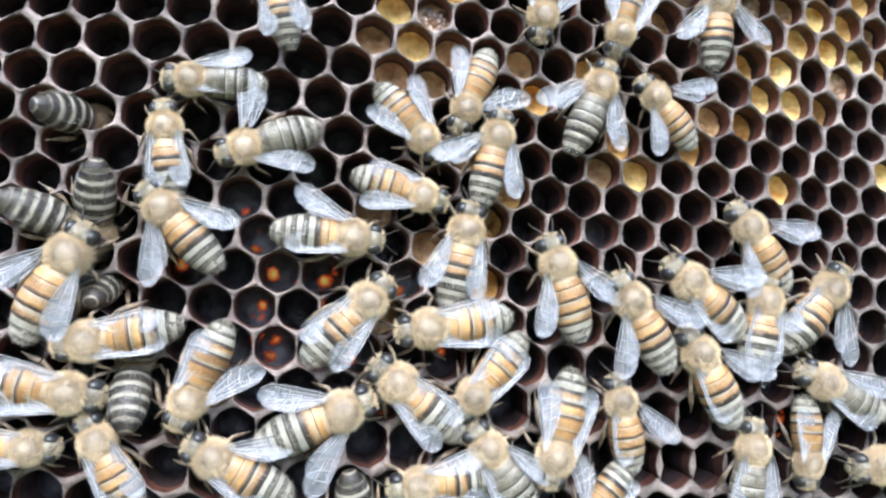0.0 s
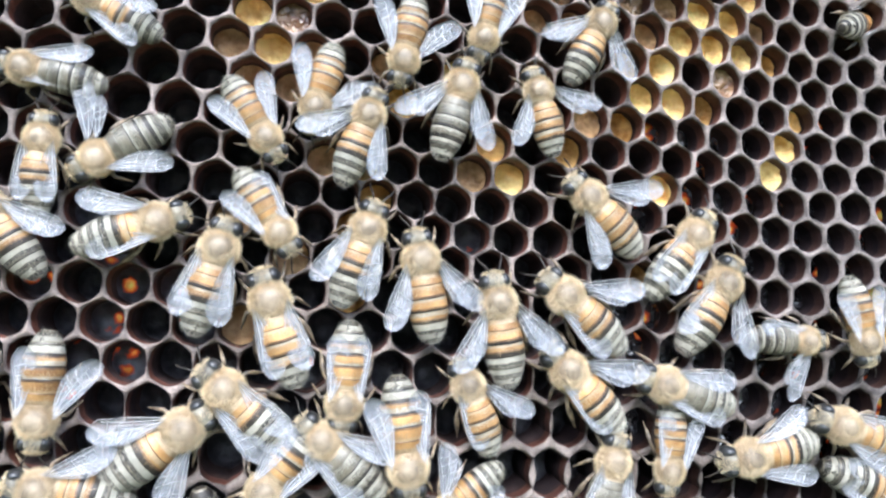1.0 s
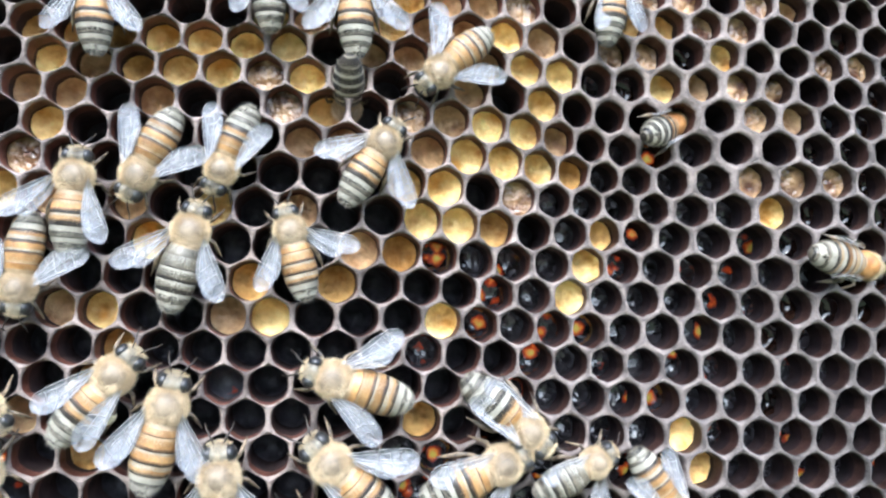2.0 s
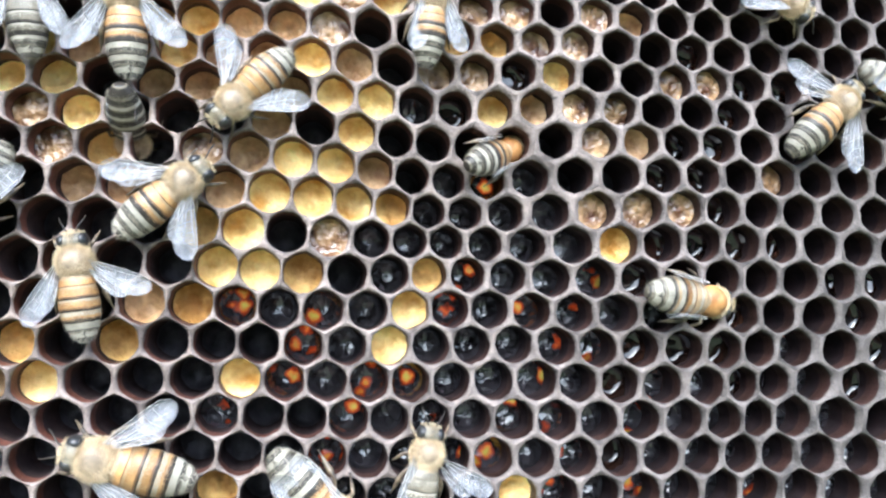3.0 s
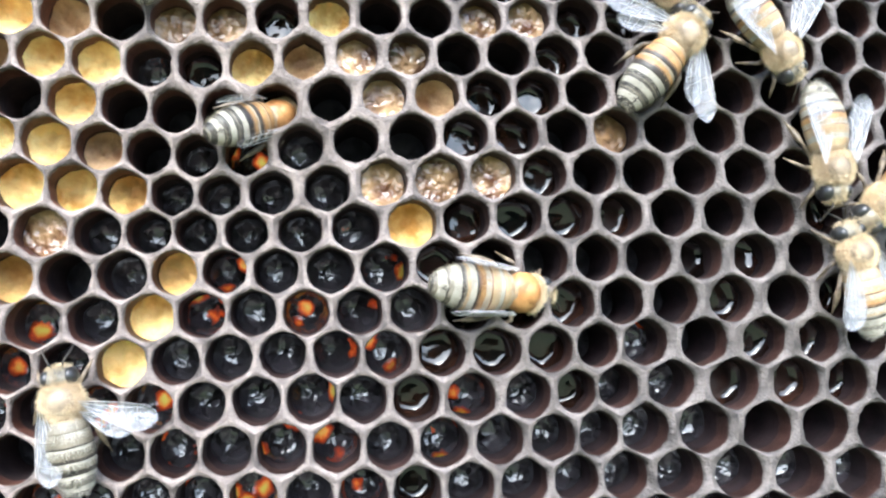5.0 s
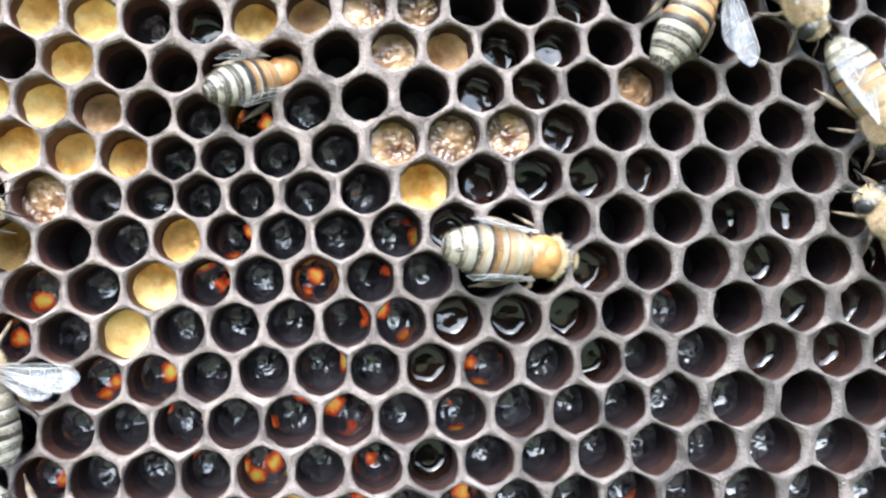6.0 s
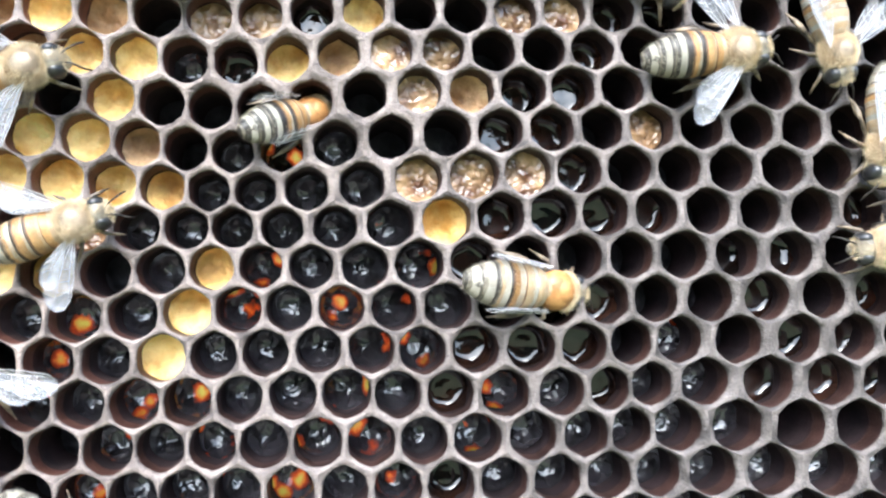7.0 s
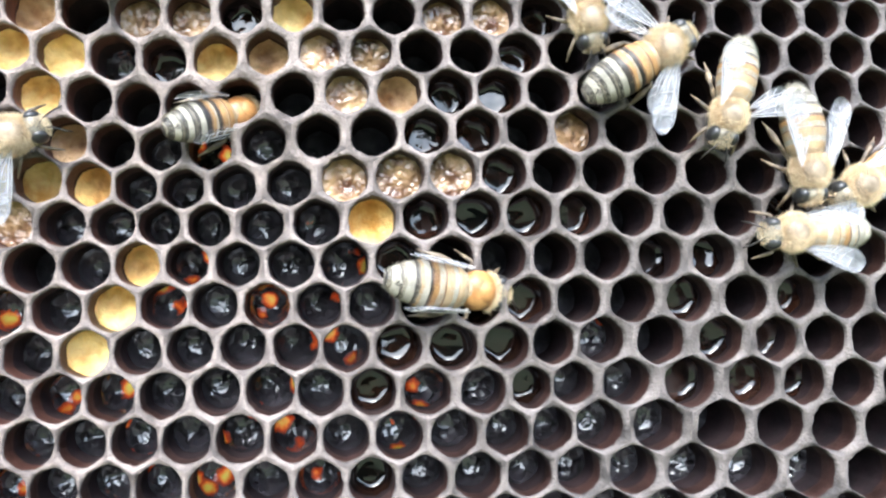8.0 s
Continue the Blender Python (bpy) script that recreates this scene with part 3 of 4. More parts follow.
SHAPES = {
    "thorax": thorax_mesh(),
    "back_plate": smooth_mesh("back_plate", *ball((0, 2.6, 3.4), (1.58, 1.6, 0.97), 0.05, 2, 24, 14), None, [PLATE]),
    "shoulder_plate": smooth_mesh("shoulder_plate", *ball((0, 1.05, 3.25), (1.0, 0.42, 0.65), 0.05, 3), None, [SKIN]),
    "thorax_fur": smooth_mesh("fur", *fur((0, 2.5, 2.55), (2.05, 2.2, 1.8), 5200, 0.58, 4, lambda d: not ((d.x / 0.42) ** 2 + ((d.y - 0.06) / 0.42) ** 2 < 1 and d.z > 0.5)), None, [FUR]),
    "bald_thorax": smooth_mesh("thorax", *ball((0, 2.5, 2.5), (2.0, 2.2, 1.75), 0.05, 1), None, [GINGER]),
    "bald_plate": smooth_mesh("back_plate", *ball((0, 2.75, 3.3), (1.42, 1.4, 1.12), 0.04, 2), None, [GINGER]),
    "collar_fur": smooth_mesh("fur", *fur((0, 2.5, 2.55), (2.05, 2.2, 1.8), 2600, 0.55, 14, lambda d: d.y > 0.45), None, [FUR]),
    "head": smooth_mesh("head", *ball((0, 5.0, 2.15), (1.85, 1.2, 1.55), 0.05, 5, pinch=0.15), None, [FACE]),
    "head_fur": smooth_mesh("fur", *fur((0, 5.05, 2.2), (1.78, 1.16, 1.5), 1700, 0.42, 6, lambda d: abs(d.x) < 0.2 or (abs(d.x) < 0.4 and d.y > 0.3) or d.y < -0.3 or d.y > 0.7), None, [FUR]),
    "jaw": smooth_mesh("jaw", *ball((0, 5.9, 1.5), (0.75, 0.5, 0.7), 0.05, 7), None, [FACE]),
    "abdomen": smooth_mesh("abdomen", *ball((0, -3.1, 2.05), (1.9, 3.7, 1.5), 0.02, 8), None, [DARK]),
    "waist": smooth_mesh("waist", *ball((0, 0.6, 2.35), (1.6, 0.9, 1.3), 0.03, 9), None, [SKIN]),
}
for side, tag in ((1, "r"), (-1, "l")):
    SHAPES["eye" + tag] = smooth_mesh("eye", *ball((1.08 * side, 5.02, 2.3), (0.76, 0.94, 1.24), 0.0, 0, 18, 12), None, [EYE])
    SHAPES["antenna" + tag] = antenna_mesh(side)
    SHAPES["fore" + tag] = wing_mesh(8.0, 2.6, 1.0, side)
    SHAPES["hind" + tag] = wing_mesh(5.6, 1.9, 0.95, side)
    SHAPES["forevein" + tag] = vein_mesh(8.0, 2.6, 1.0, side)
    SHAPES["hindvein" + tag] = vein_mesh(5.6, 1.9, 0.95, side)
    SHAPES["load" + tag] = smooth_mesh("pollen_load", *ball((2.75 * side, -1.5, 1.35), (0.52, 0.85, 0.55), 0.15, 12, 12, 8), None, [CREAM_LOAD])
    for n in range(3):
        SHAPES["leg%d" % n + tag] = leg_mesh(n, side)


def band_fur(kind):
    """Pale hairs that lie back from the front of each plate over its darker rear."""
    rnd = random.Random(len(kind))
    verts, faces, marks = [], [], []
    for n, (colours, front, margin) in enumerate(coat(kind)):
        y0, y1 = PLATES[n]
        for _ in range(520):
            f, a = min(0.97, abs(rnd.gauss(0, 0.6)) * (front / 8 + 0.15)), rnd.uniform(-0.3, math.pi + 0.3)
            y = y0 + (y1 - y0) * f
            r = girth(y) * (1 + 0.04 * f)
            root = Vector((math.cos(a) * r, y - 0.22 * math.sin(a), axis(y) + math.sin(a) * r * 0.86))
            out = Vector((math.cos(a), 0, math.sin(a)))
            tip = root + (out * rnd.uniform(0.15, 0.5) + Vector((rnd.uniform(-0.3, 0.3), -1, 0))).normalized() * rnd.uniform(0.3, 0.55)
            side = Vector((-math.sin(a), 0, math.cos(a))) * 0.016
            k = len(verts)
            verts.extend((root - side, root + side, tip))
            faces.append((k, k + 1, k + 2))
            marks.append(0 if AMBER in colours else 1)
    return smooth_mesh("fur", verts, faces, marks, [PALE, CREAM])


KINDS = ("amber", "light", "pale", "dark", "mixed", "striped")
COAT_FUR = {kind: band_fur(kind) for kind in KINDS}
COATS = {kind: [plate_mesh(n, *c) for n, c in enumerate(coat(kind))] for kind in KINDS}
BEES = {}


def piece(name, me, parent, label=""):
    ob = new(name, me)
    ob.parent = parent
    return tagged(ob, label) if label else ob


COAT_WORDS = {"amber": "amber and black banded", "light": "pale amber banded", "pale": "cream and gold banded", "dark": "grey and black banded", "mixed": "black and cream banded", "striped": "shiny black thinly cream-banded"}


def bee(key, kind, left, right, size, doing="walking on comb", tucked=False, load=False, bald=False):
    """A worker bee, head along +y, feet at z = 0; left and right are the degrees by which its wings stand out from the body."""
    body = new("honey_bee")
    body.scale = (size, size, size)
    held = "wings spread" if left + right > 75 else "wings half open" if left + right > 36 else "wings folded"
    tagged(body, "%s honey bee, %s, %s" % (COAT_WORDS[kind], held, doing), "bee", "bees on the comb")
    thorax = piece("thorax", SHAPES["bald_thorax" if bald else "thorax"], body, "worn bare ginger thorax" if bald else "furry tan thorax")
    piece("back_plate", SHAPES["bald_plate" if bald else "back_plate"], thorax, "bare shiny plate")
    piece("shoulder_plate", SHAPES["shoulder_plate"], thorax)
    tagged(piece("fur", SHAPES["collar_fur" if bald else "thorax_fur"], thorax), kind="stuff")
    piece("waist", SHAPES["waist"], thorax)
    head = piece("head", SHAPES["head"], body, "dark head with short tan fur")
    tagged(piece("fur", SHAPES["head_fur"], head), kind="stuff")
    piece("jaw", SHAPES["jaw"], head)
    abdomen = piece("abdomen", SHAPES["abdomen"], body, COAT_WORDS[kind] + " abdomen")
    for me in COATS[kind]:
        piece("plate", me, abdomen)
    tagged(piece("fur", COAT_FUR[kind], abdomen), kind="stuff")
    for side, tag, angle in ((1, "r", right), (-1, "l", left)):
        piece("eye", SHAPES["eye" + tag], head, "glossy black compound eye")
        piece("antenna", SHAPES["antenna" + tag], head)
        for n in range(3):
            piece("leg", SHAPES["leg%d" % n + tag], body)
        if load:
            piece("pollen_load", SHAPES["load" + tag], body, "pale yellow pollen load on the leg")
        out = angle * side
        lift = 0.0043 + (0.0002 if side > 0 else 0.0)
        fore = piece("forewing", SHAPES["fore" + tag], body, "translucent veined forewing")
        fore.matrix_local = pose(0.0018 * side, 0.0024, lift - 0.0004, 3, 4 * side, out) if not tucked else pose((0.0022 if bald else 0.0014) * side, 0.002, 0.0028 if bald else 0.0016, -4, 78 * side, 0)
        piece("vein", SHAPES["forevein" + tag], fore)
        hind = piece("hindwing", SHAPES["hind" + tag], body, "translucent veined hindwing")
        hind.matrix_local = pose(0.0017 * side, 0.0014, lift - 0.0007, 2, 4 * side, out * 0.85 + 4 * side) if not tucked else pose((0.0021 if bald else 0.0013) * side, 0.0012, 0.0024 if bald else 0.0014, -4, 80 * side, 0)
        piece("vein", SHAPES["hindvein" + tag], hind)
    BEES[key] = body
    return body


def stand(x, z, turn, pitch=0.0, lift=0.0, lean=0.0):
    """The pose of a bee on the comb: millimetres across and up, degrees of its head clockwise from up, nose up, and height over the wax."""
    return pose(x * MM, -0.0002 - lift * MM - rise(x * MM, z * MM), z * MM, 90, turn, 0) @ pose(0, 0, 0, pitch, lean, 0)


# ---- the bees, one by one ----
bee("b1", "amber", 15, 15, 0.860)
bee("b2", "dark", -5, 22, 0.860)
bee("b4", "amber", 8, 8, 0.860)
bee("b5", "dark", 32, 75, 0.919)
bee("b6", "light", 28, 22, 0.860)
bee("b7", "light", 58, 30, 0.860)
bee("b8", "amber", 60, 25, 0.920)
bee("b9", "light", 8, 20, 0.887)
bee("b10", "dark", 52, 36, 0.967)
bee("b11", "light", 40, 66, 0.860)
bee("bX", "light", 45, 32, 0.891)
bee("bY", "amber", 20, 30, 0.860)
bee("bZ", "amber", 48, 56, 0.907)
bee("b14", "mixed", 35, 5, 0.963)
bee("b15", "amber", 25, 15, 0.992, load=True)
bee("b16", "light", 32, 42, 1.029)
bee("b17", "amber", 41, 44, 1.055)
bee("b18", "amber", 10, 48, 1.080)
bee("b19", "light", 35, 55, 1.012)
bee("b20", "amber", 12, 50, 1.072)
bee("b21", "mixed", 5, 5, 1.031)
bee("b22", "amber", 5, 48, 1.080)
bee("b23", "dark", 10, 18, 1.052)
bee("b24", "light", 22, 8, 0.883)
bee("b25", "dark", 12, 18, 0.997)
bee("b26", "light", 5, 48, 0.922)
bee("b27", "light", 10, 20, 1.080)
bee("b28", "light", 6, 6, 0.980)
bee("b29", "light", 8, 8, 1.066)
bee("b30", "amber", 12, 14, 1.036)
bee("b31", "mixed", 15, 5, 1.057)
bee("b32", "mixed", 35, 46, 1.073)
bee("b33", "light", 42, 8, 0.970)
bee("b34", "light", 5, 5, 1.014)
bee("b35", "amber", 50, 36, 0.952)
bee("b36", "light", 44, 18, 1.080)
bee("b37", "light", 10, 10, 1.020)
bee("b42", "light", 8, 8, 0.903)
bee("b43", "amber", 8, 8, 0.860)
bee("b44", "amber", 12, 40, 0.997)
bee("b46", "amber", 15, 15, 0.983)
bee("b47", "dark", 12, 30, 1.012)
bee("b48", "amber", 10, 60, 0.860)
bee("b49", "dark", 10, 75, 0.860)
bee("b50", "light", 20, 20, 0.898)
bee("b51", "amber", 22, 30, 1.080)
bee("b52", "light", 20, 10, 1.080)
bee("b53", "mixed", 5, 5, 1.080)
bee("bM", "light", 44, 54, 0.892)
bee("bN", "amber", 10, 30, 0.860)
bee("bO", "amber", 40, 40, 0.860)
bee("bP", "amber", 45, 45, 0.933)
bee("R1", "light", 60, 30, 0.860)
bee("R2", "amber", 78, 52, 0.949)
bee("R3", "pale", 68, 10, 0.860)
bee("R4", "pale", 28, 10, 0.920)
bee("R5", "pale", 25, 12, 0.888)
bee("R6", "amber", 12, 12, 0.946)
bee("bQ", "dark", 30, 30, 0.860)
bee("LA", "amber", 5, 5, 0.870, "head in a cell", True, bald=True)
bee("LB", "pale", 5, 5, 0.970, "head in a cell", True, bald=True)
bee("D1", "striped", 5, 5, 0.950, "head in a cell", True)
bee("D2", "striped", 5, 5, 0.950, "head in a cell", True)
bee("D3", "striped", 5, 5, 0.950, "head in a cell", True)
bee("D4", "striped", 5, 5, 0.950, "head in a cell", True)
bee("D5", "striped", 5, 5, 0.950, "head in a cell", True)
bee("D6", "striped", 5, 5, 0.950, "head in a cell", True)
bee("D7", "striped", 5, 5, 0.860, "head in a cell", True)


def motions():
    """All that moves, besides the camera."""
    walk(BEES["b1"], [(0, stand(-111.8, 3.2, -15)), (1, stand(-113.2, 2.0, -65)), (1.5, stand(-111.8, 4.4, -48)), (8, stand(-111.8, 4.4, -48))])
    walk(BEES["b2"], [(0, stand(-118.8, -7.7, -92, 0, 0.6)), (0.5, stand(-119.3, -6.3, -93, 0, 0.6)), (1, stand(-119.1, -6.1, -82, 0, 0.6)), (8, stand(-119.1, -6.1, -82, 0, 0.6))])
    walk(BEES["b4"], [(0, stand(-123.0, -15.6, -9, 0, 0.5)), (0.5, stand(-121.0, -16.4, 1, 0, 0.5)), (1, stand(-119.2, -15.7, 2, 0, 0.5)), (8, stand(-119.2, -15.7, 2, 0, 0.5))])
    walk(BEES["b5"], [(0, stand(-112.4, -14.1, -111)), (0.5, stand(-111.9, -14.2, -119)), (1, stand(-111.5, -13.9, -123)), (1.5, stand(-112.8, -11.5, -120)), (8, stand(-112.8, -11.5, -120))])
    walk(BEES["b6"], [(0, stand(-95.6, -10.6, 137, 0, 0.3)), (0.5, stand(-96.0, -10.2, 136, 0, 0.3)), (1, stand(-96.7, -9.8, 146, 0, 0.3)), (1.5, stand(-97.7, -10.4, 146, 0, 0.3)), (8, stand(-97.7, -10.4, 146, 0, 0.3))])
    walk(BEES["b7"], [(0, stand(-88.2, -6.1, -159)), (0.5, stand(-89.0, -5.9, -151)), (1, stand(-89.4, -5.5, -165)), (1.5, stand(-89.7, -5.8, -156)), (2, stand(-91.2, -8.6, -175)), (8, stand(-91.2, -8.6, -175))])
    walk(BEES["b8"], [(0, stand(-85.6, -13.7, 11, 0, 0.7)), (0.5, stand(-85.1, -12.3, 18, 0, 0.7)), (1, stand(-84.5, -10.5, 19, 0, 0.7)), (1.5, stand(-84.8, -6.0, 2, 0, 0.7)), (2, stand(-86.1, -1.0, 4, 0, 0.7)), (2.2, stand(-86.1, 0.3, 2, 0, 0.7)), (8, stand(-86.1, 0.3, 2, 0, 0.7))])
    walk(BEES["b9"], [(0, stand(-96.1, -18.6, 104)), (0.5, stand(-95.5, -19.2, 146)), (1, stand(-94.8, -20.6, 145)), (1.5, stand(-95.4, -21.9, 144)), (8, stand(-95.4, -21.9, 144))])
    walk(BEES["b10"], [(0, stand(-72.8, -6.1, 21)), (0.5, stand(-73.0, -5.9, 17)), (1, stand(-73.1, -6.1, 14)), (1.5, stand(-73.4, -6.2, 16)), (2, stand(-74.4, -6.7, 14)), (2.2, stand(-74.9, -6.6, 14)), (8, stand(-74.9, -6.6, 14))])
    walk(BEES["b11"], [(0, stand(-62.9, -6.0, -43)), (0.5, stand(-62.6, -5.8, -37)), (1, stand(-62.0, -5.6, -18)), (1.5, stand(-61.6, -6.1, -17)), (2, stand(-62.3, -6.1, -15)), (2.2, stand(-63.2, -5.6, -16)), (4.35, stand(-50.2, -2.7, 35)), (6.5, stand(-37.5, 0.2, 86)), (6.8, stand(-35.5, 0.6, 73)), (7, stand(-36.0, 1.0, 73)), (7.2, stand(-37.5, 1.2, 72)), (7.5, stand(-35.6, 2.1, 73)), (7.8, stand(-34.9, 3.7, 74)), (8, stand(-34.5, 8.3, 70))])
    walk(BEES["bX"], [(0, stand(-79.5, 6.7, -175)), (0.5, stand(-80.0, 6.1, -171)), (1, stand(-79.3, 1.2, -170)), (1.5, stand(-79.0, 3.0, -178)), (2, stand(-78.6, 4.0, -154)), (2.2, stand(-78.4, 3.6, -162)), (8, stand(-78.4, 3.6, -162))])
    walk(BEES["bY"], [(0, stand(-68.7, 5.5, -165)), (0.5, stand(-68.2, 6.7, -159)), (1, stand(-69.2, 4.7, -164)), (1.5, stand(-68.5, 5.3, -149)), (2, stand(-69.8, 4.9, -157)), (2.2, stand(-70.0, 5.2, -156)), (8, stand(-70.0, 5.2, -156))])
    walk(BEES["bZ"], [(0, stand(-55.7, 6.6, 1)), (0.5, stand(-55.2, 6.3, 2)), (1, stand(-55.5, 3.8, 26)), (1.5, stand(-54.2, 5.5, 21)), (2, stand(-53.3, 4.8, 32)), (2.2, stand(-51.9, 5.6, 37)), (3.3, stand(-51.5, 5.4, 52)), (3.5, stand(-50.5, 6.2, 52)), (6.5, stand(-46.0, 20.7, 101)), (6.8, stand(-40.0, 18.0, 102)), (7, stand(-39.4, 15.1, 77)), (7.2, stand(-40.1, 14.6, 74)), (7.5, stand(-40.8, 14.3, 77)), (8, stand(-42.5, 15.5, 77))])
    walk(BEES["b14"], [(0, stand(-104.3, -24.6, 92, 0, 0.5)), (0.5, stand(-106.1, -23.2, 75, 0, 0.5)), (1, stand(-109.0, -22.8, 70, 0, 0.5)), (1.5, stand(-110.3, -21.2, 66, 0, 0.5)), (8, stand(-110.3, -21.2, 66, 0, 0.5))])
    walk(BEES["b15"], [(0, stand(-88.9, -25.6, 10)), (0.5, stand(-86.7, -25.6, 30)), (1, stand(-84.2, -24.2, 18)), (1.5, stand(-83.7, -22.8, 26)), (2, stand(-82.9, -22.2, 40)), (2.2, stand(-83.1, -21.8, 43)), (8, stand(-83.1, -21.8, 43))])
    walk(BEES["b16"], [(0, stand(-76.1, -28.9, -21)), (0.5, stand(-76.4, -28.3, -24)), (1, stand(-76.5, -27.7, -11)), (1.5, stand(-76.6, -26.0, 1)), (2, stand(-76.3, -26.2, 14)), (2.2, stand(-76.4, -26.0, 18)), (8, stand(-76.4, -26.0, 18))])
    walk(BEES["b17"], [(0, stand(-66.1, -32.8, -33, 0, 0.4)), (0.5, stand(-66.4, -32.8, -21, 0, 0.4)), (1, stand(-67.1, -32.7, -10, 0, 0.4)), (1.5, stand(-68.0, -33.4, 0, 0, 0.4)), (2, stand(-69.8, -34.2, -2, 0, 0.4)), (2.2, stand(-72.5, -34.4, 2, 0, 0.4)), (8, stand(-72.5, -34.4, 2, 0, 0.4))])
    walk(BEES["b18"], [(0, stand(-57.6, -29.6, -50)), (0.5, stand(-56.3, -30.0, -54)), (1, stand(-56.9, -30.7, -49)), (1.5, stand(-57.1, -31.8, -47)), (2, stand(-55.8, -32.4, -45)), (2.2, stand(-58.3, -34.5, -46)), (8, stand(-58.3, -34.5, -46))])
    walk(BEES["b19"], [(0, stand(-49.9, -22.6, -36)), (0.5, stand(-51.4, -19.8, -62)), (1, stand(-54.1, -18.4, -46)), (1.5, stand(-54.9, -19.6, -45)), (2, stand(-55.2, -21.8, -71)), (2.2, stand(-55.6, -22.5, -72)), (8, stand(-55.6, -22.5, -72))])
    walk(BEES["b20"], [(0, stand(-41.6, -30.2, 37)), (0.5, stand(-40.1, -28.0, 17)), (1, stand(-39.1, -29.2, 30)), (1.5, stand(-39.4, -31.2, 52)), (2, stand(-40.2, -32.3, 66)), (2.2, stand(-40.5, -34.3, 79)), (8, stand(-40.5, -34.3, 79))])
    walk(BEES["b21"], [(0, stand(-49.5, -32.5, 9)), (0.5, stand(-46.3, -29.0, 17)), (1, stand(-43.2, -22.9, 36)), (1.5, stand(-37.1, -24.0, 88)), (2, stand(-36.5, -25.8, 130)), (2.2, stand(-35.8, -27.5, 136)), (8, stand(-35.8, -27.5, 136))])
    walk(BEES["b22"], [(0, stand(-56.8, -39.2, -31)), (0.5, stand(-56.5, -39.1, -41)), (1, stand(-56.6, -40.0, -43)), (1.5, stand(-57.8, -40.2, -54)), (8, stand(-57.8, -40.2, -54))])
    walk(BEES["b23"], [(0, stand(-38.4, -41.0, -64)), (0.5, stand(-40.1, -40.4, -73)), (1, stand(-43.1, -40.4, -73)), (1.5, stand(-45.9, -40.0, -85)), (8, stand(-45.9, -40.0, -85))])
    walk(BEES["b24"], [(0, stand(-42.8, -48.0, -179)), (0.5, stand(-43.1, -48.7, -177)), (1, stand(-44.8, -47.9, -175)), (8, stand(-44.8, -47.9, -175))])
    walk(BEES["b25"], [(0, stand(-51.0, -50.9, 5)), (0.5, stand(-51.8, -51.9, 17)), (1, stand(-53.1, -51.5, 13)), (8, stand(-53.1, -51.5, 13))])
    walk(BEES["b26"], [(0, stand(-67.9, -45.2, -12)), (0.5, stand(-68.8, -44.0, -13)), (1, stand(-70.0, -42.1, -22)), (1.5, stand(-73.5, -43.1, -23)), (8, stand(-73.5, -43.1, -23))])
    walk(BEES["b27"], [(0, stand(-76.2, -46.6, -167, 0, 0.4)), (0.5, stand(-78.6, -46.9, -182, 0, 0.4)), (1, stand(-78.3, -46.4, -188, 0, 0.4)), (8, stand(-78.3, -46.4, -188, 0, 0.4))])
    walk(BEES["b28"], [(0, stand(-85.2, -40.6, -140)), (0.5, stand(-83.7, -40.6, -163)), (1, stand(-85.3, -39.5, -177)), (1.5, stand(-86.9, -42.3, -182)), (8, stand(-86.9, -42.3, -182))])
    walk(BEES["b29"], [(0, stand(-89.9, -34.4, -99)), (0.5, stand(-93.0, -33.9, -47)), (1, stand(-93.3, -33.0, -19)), (1.5, stand(-94.2, -32.9, -1)), (8, stand(-94.2, -32.9, -1))])
    walk(BEES["b30"], [(0, stand(-101.6, -33.9, 42)), (0.5, stand(-102.1, -31.3, 27)), (1, stand(-100.7, -27.3, 15)), (1.5, stand(-101.2, -28.2, 27)), (8, stand(-101.2, -28.2, 27))])
    walk(BEES["b31"], [(0, stand(-93.8, -42.8, -52)), (0.5, stand(-95.1, -43.5, -49)), (1, stand(-96.7, -42.2, -49)), (1.5, stand(-101.6, -40.3, -53)), (8, stand(-101.6, -40.3, -53))])
    walk(BEES["b32"], [(0, stand(-104.5, -45.6, 65)), (0.5, stand(-104.5, -46.6, 60)), (1, stand(-105.1, -46.4, 53)), (8, stand(-105.1, -46.4, 53))])
    walk(BEES["b33"], [(0, stand(-118.0, -41.3, -158)), (0.5, stand(-118.4, -40.9, -164)), (1, stand(-117.7, -41.2, -178)), (8, stand(-117.7, -41.2, -178))])
    walk(BEES["b34"], [(0, stand(-127.2, -36.9, -102)), (0.5, stand(-129.3, -37.5, -92)), (8, stand(-129.3, -37.5, -92))])
    walk(BEES["b35"], [(0, stand(-121.3, -24.3, -44, 0, 0.4)), (0.5, stand(-123.6, -23.4, -37, 0, 0.4)), (1, stand(-122.7, -23.1, -37, 0, 0.4)), (8, stand(-122.7, -23.1, -37, 0, 0.4))])
    walk(BEES["b36"], [(0, stand(-133.4, -30.8, 25)), (0.5, stand(-132.6, -29.3, 42)), (8, stand(-132.6, -29.3, 42))])
    walk(BEES["b37"], [(0, stand(-133.8, -42.7, 97)), (0.5, stand(-133.8, -43.9, 108)), (8, stand(-133.8, -43.9, 108))])
    walk(BEES["b42"], [(0, stand(-126.8, -50.1, -31)), (0.5, stand(-128.0, -51.7, -48)), (8, stand(-128.0, -51.7, -48))])
    walk(BEES["b43"], [(0, stand(-137.0, -48.8, 91)), (0.5, stand(-138.5, -50.5, 98)), (8, stand(-138.5, -50.5, 98))])
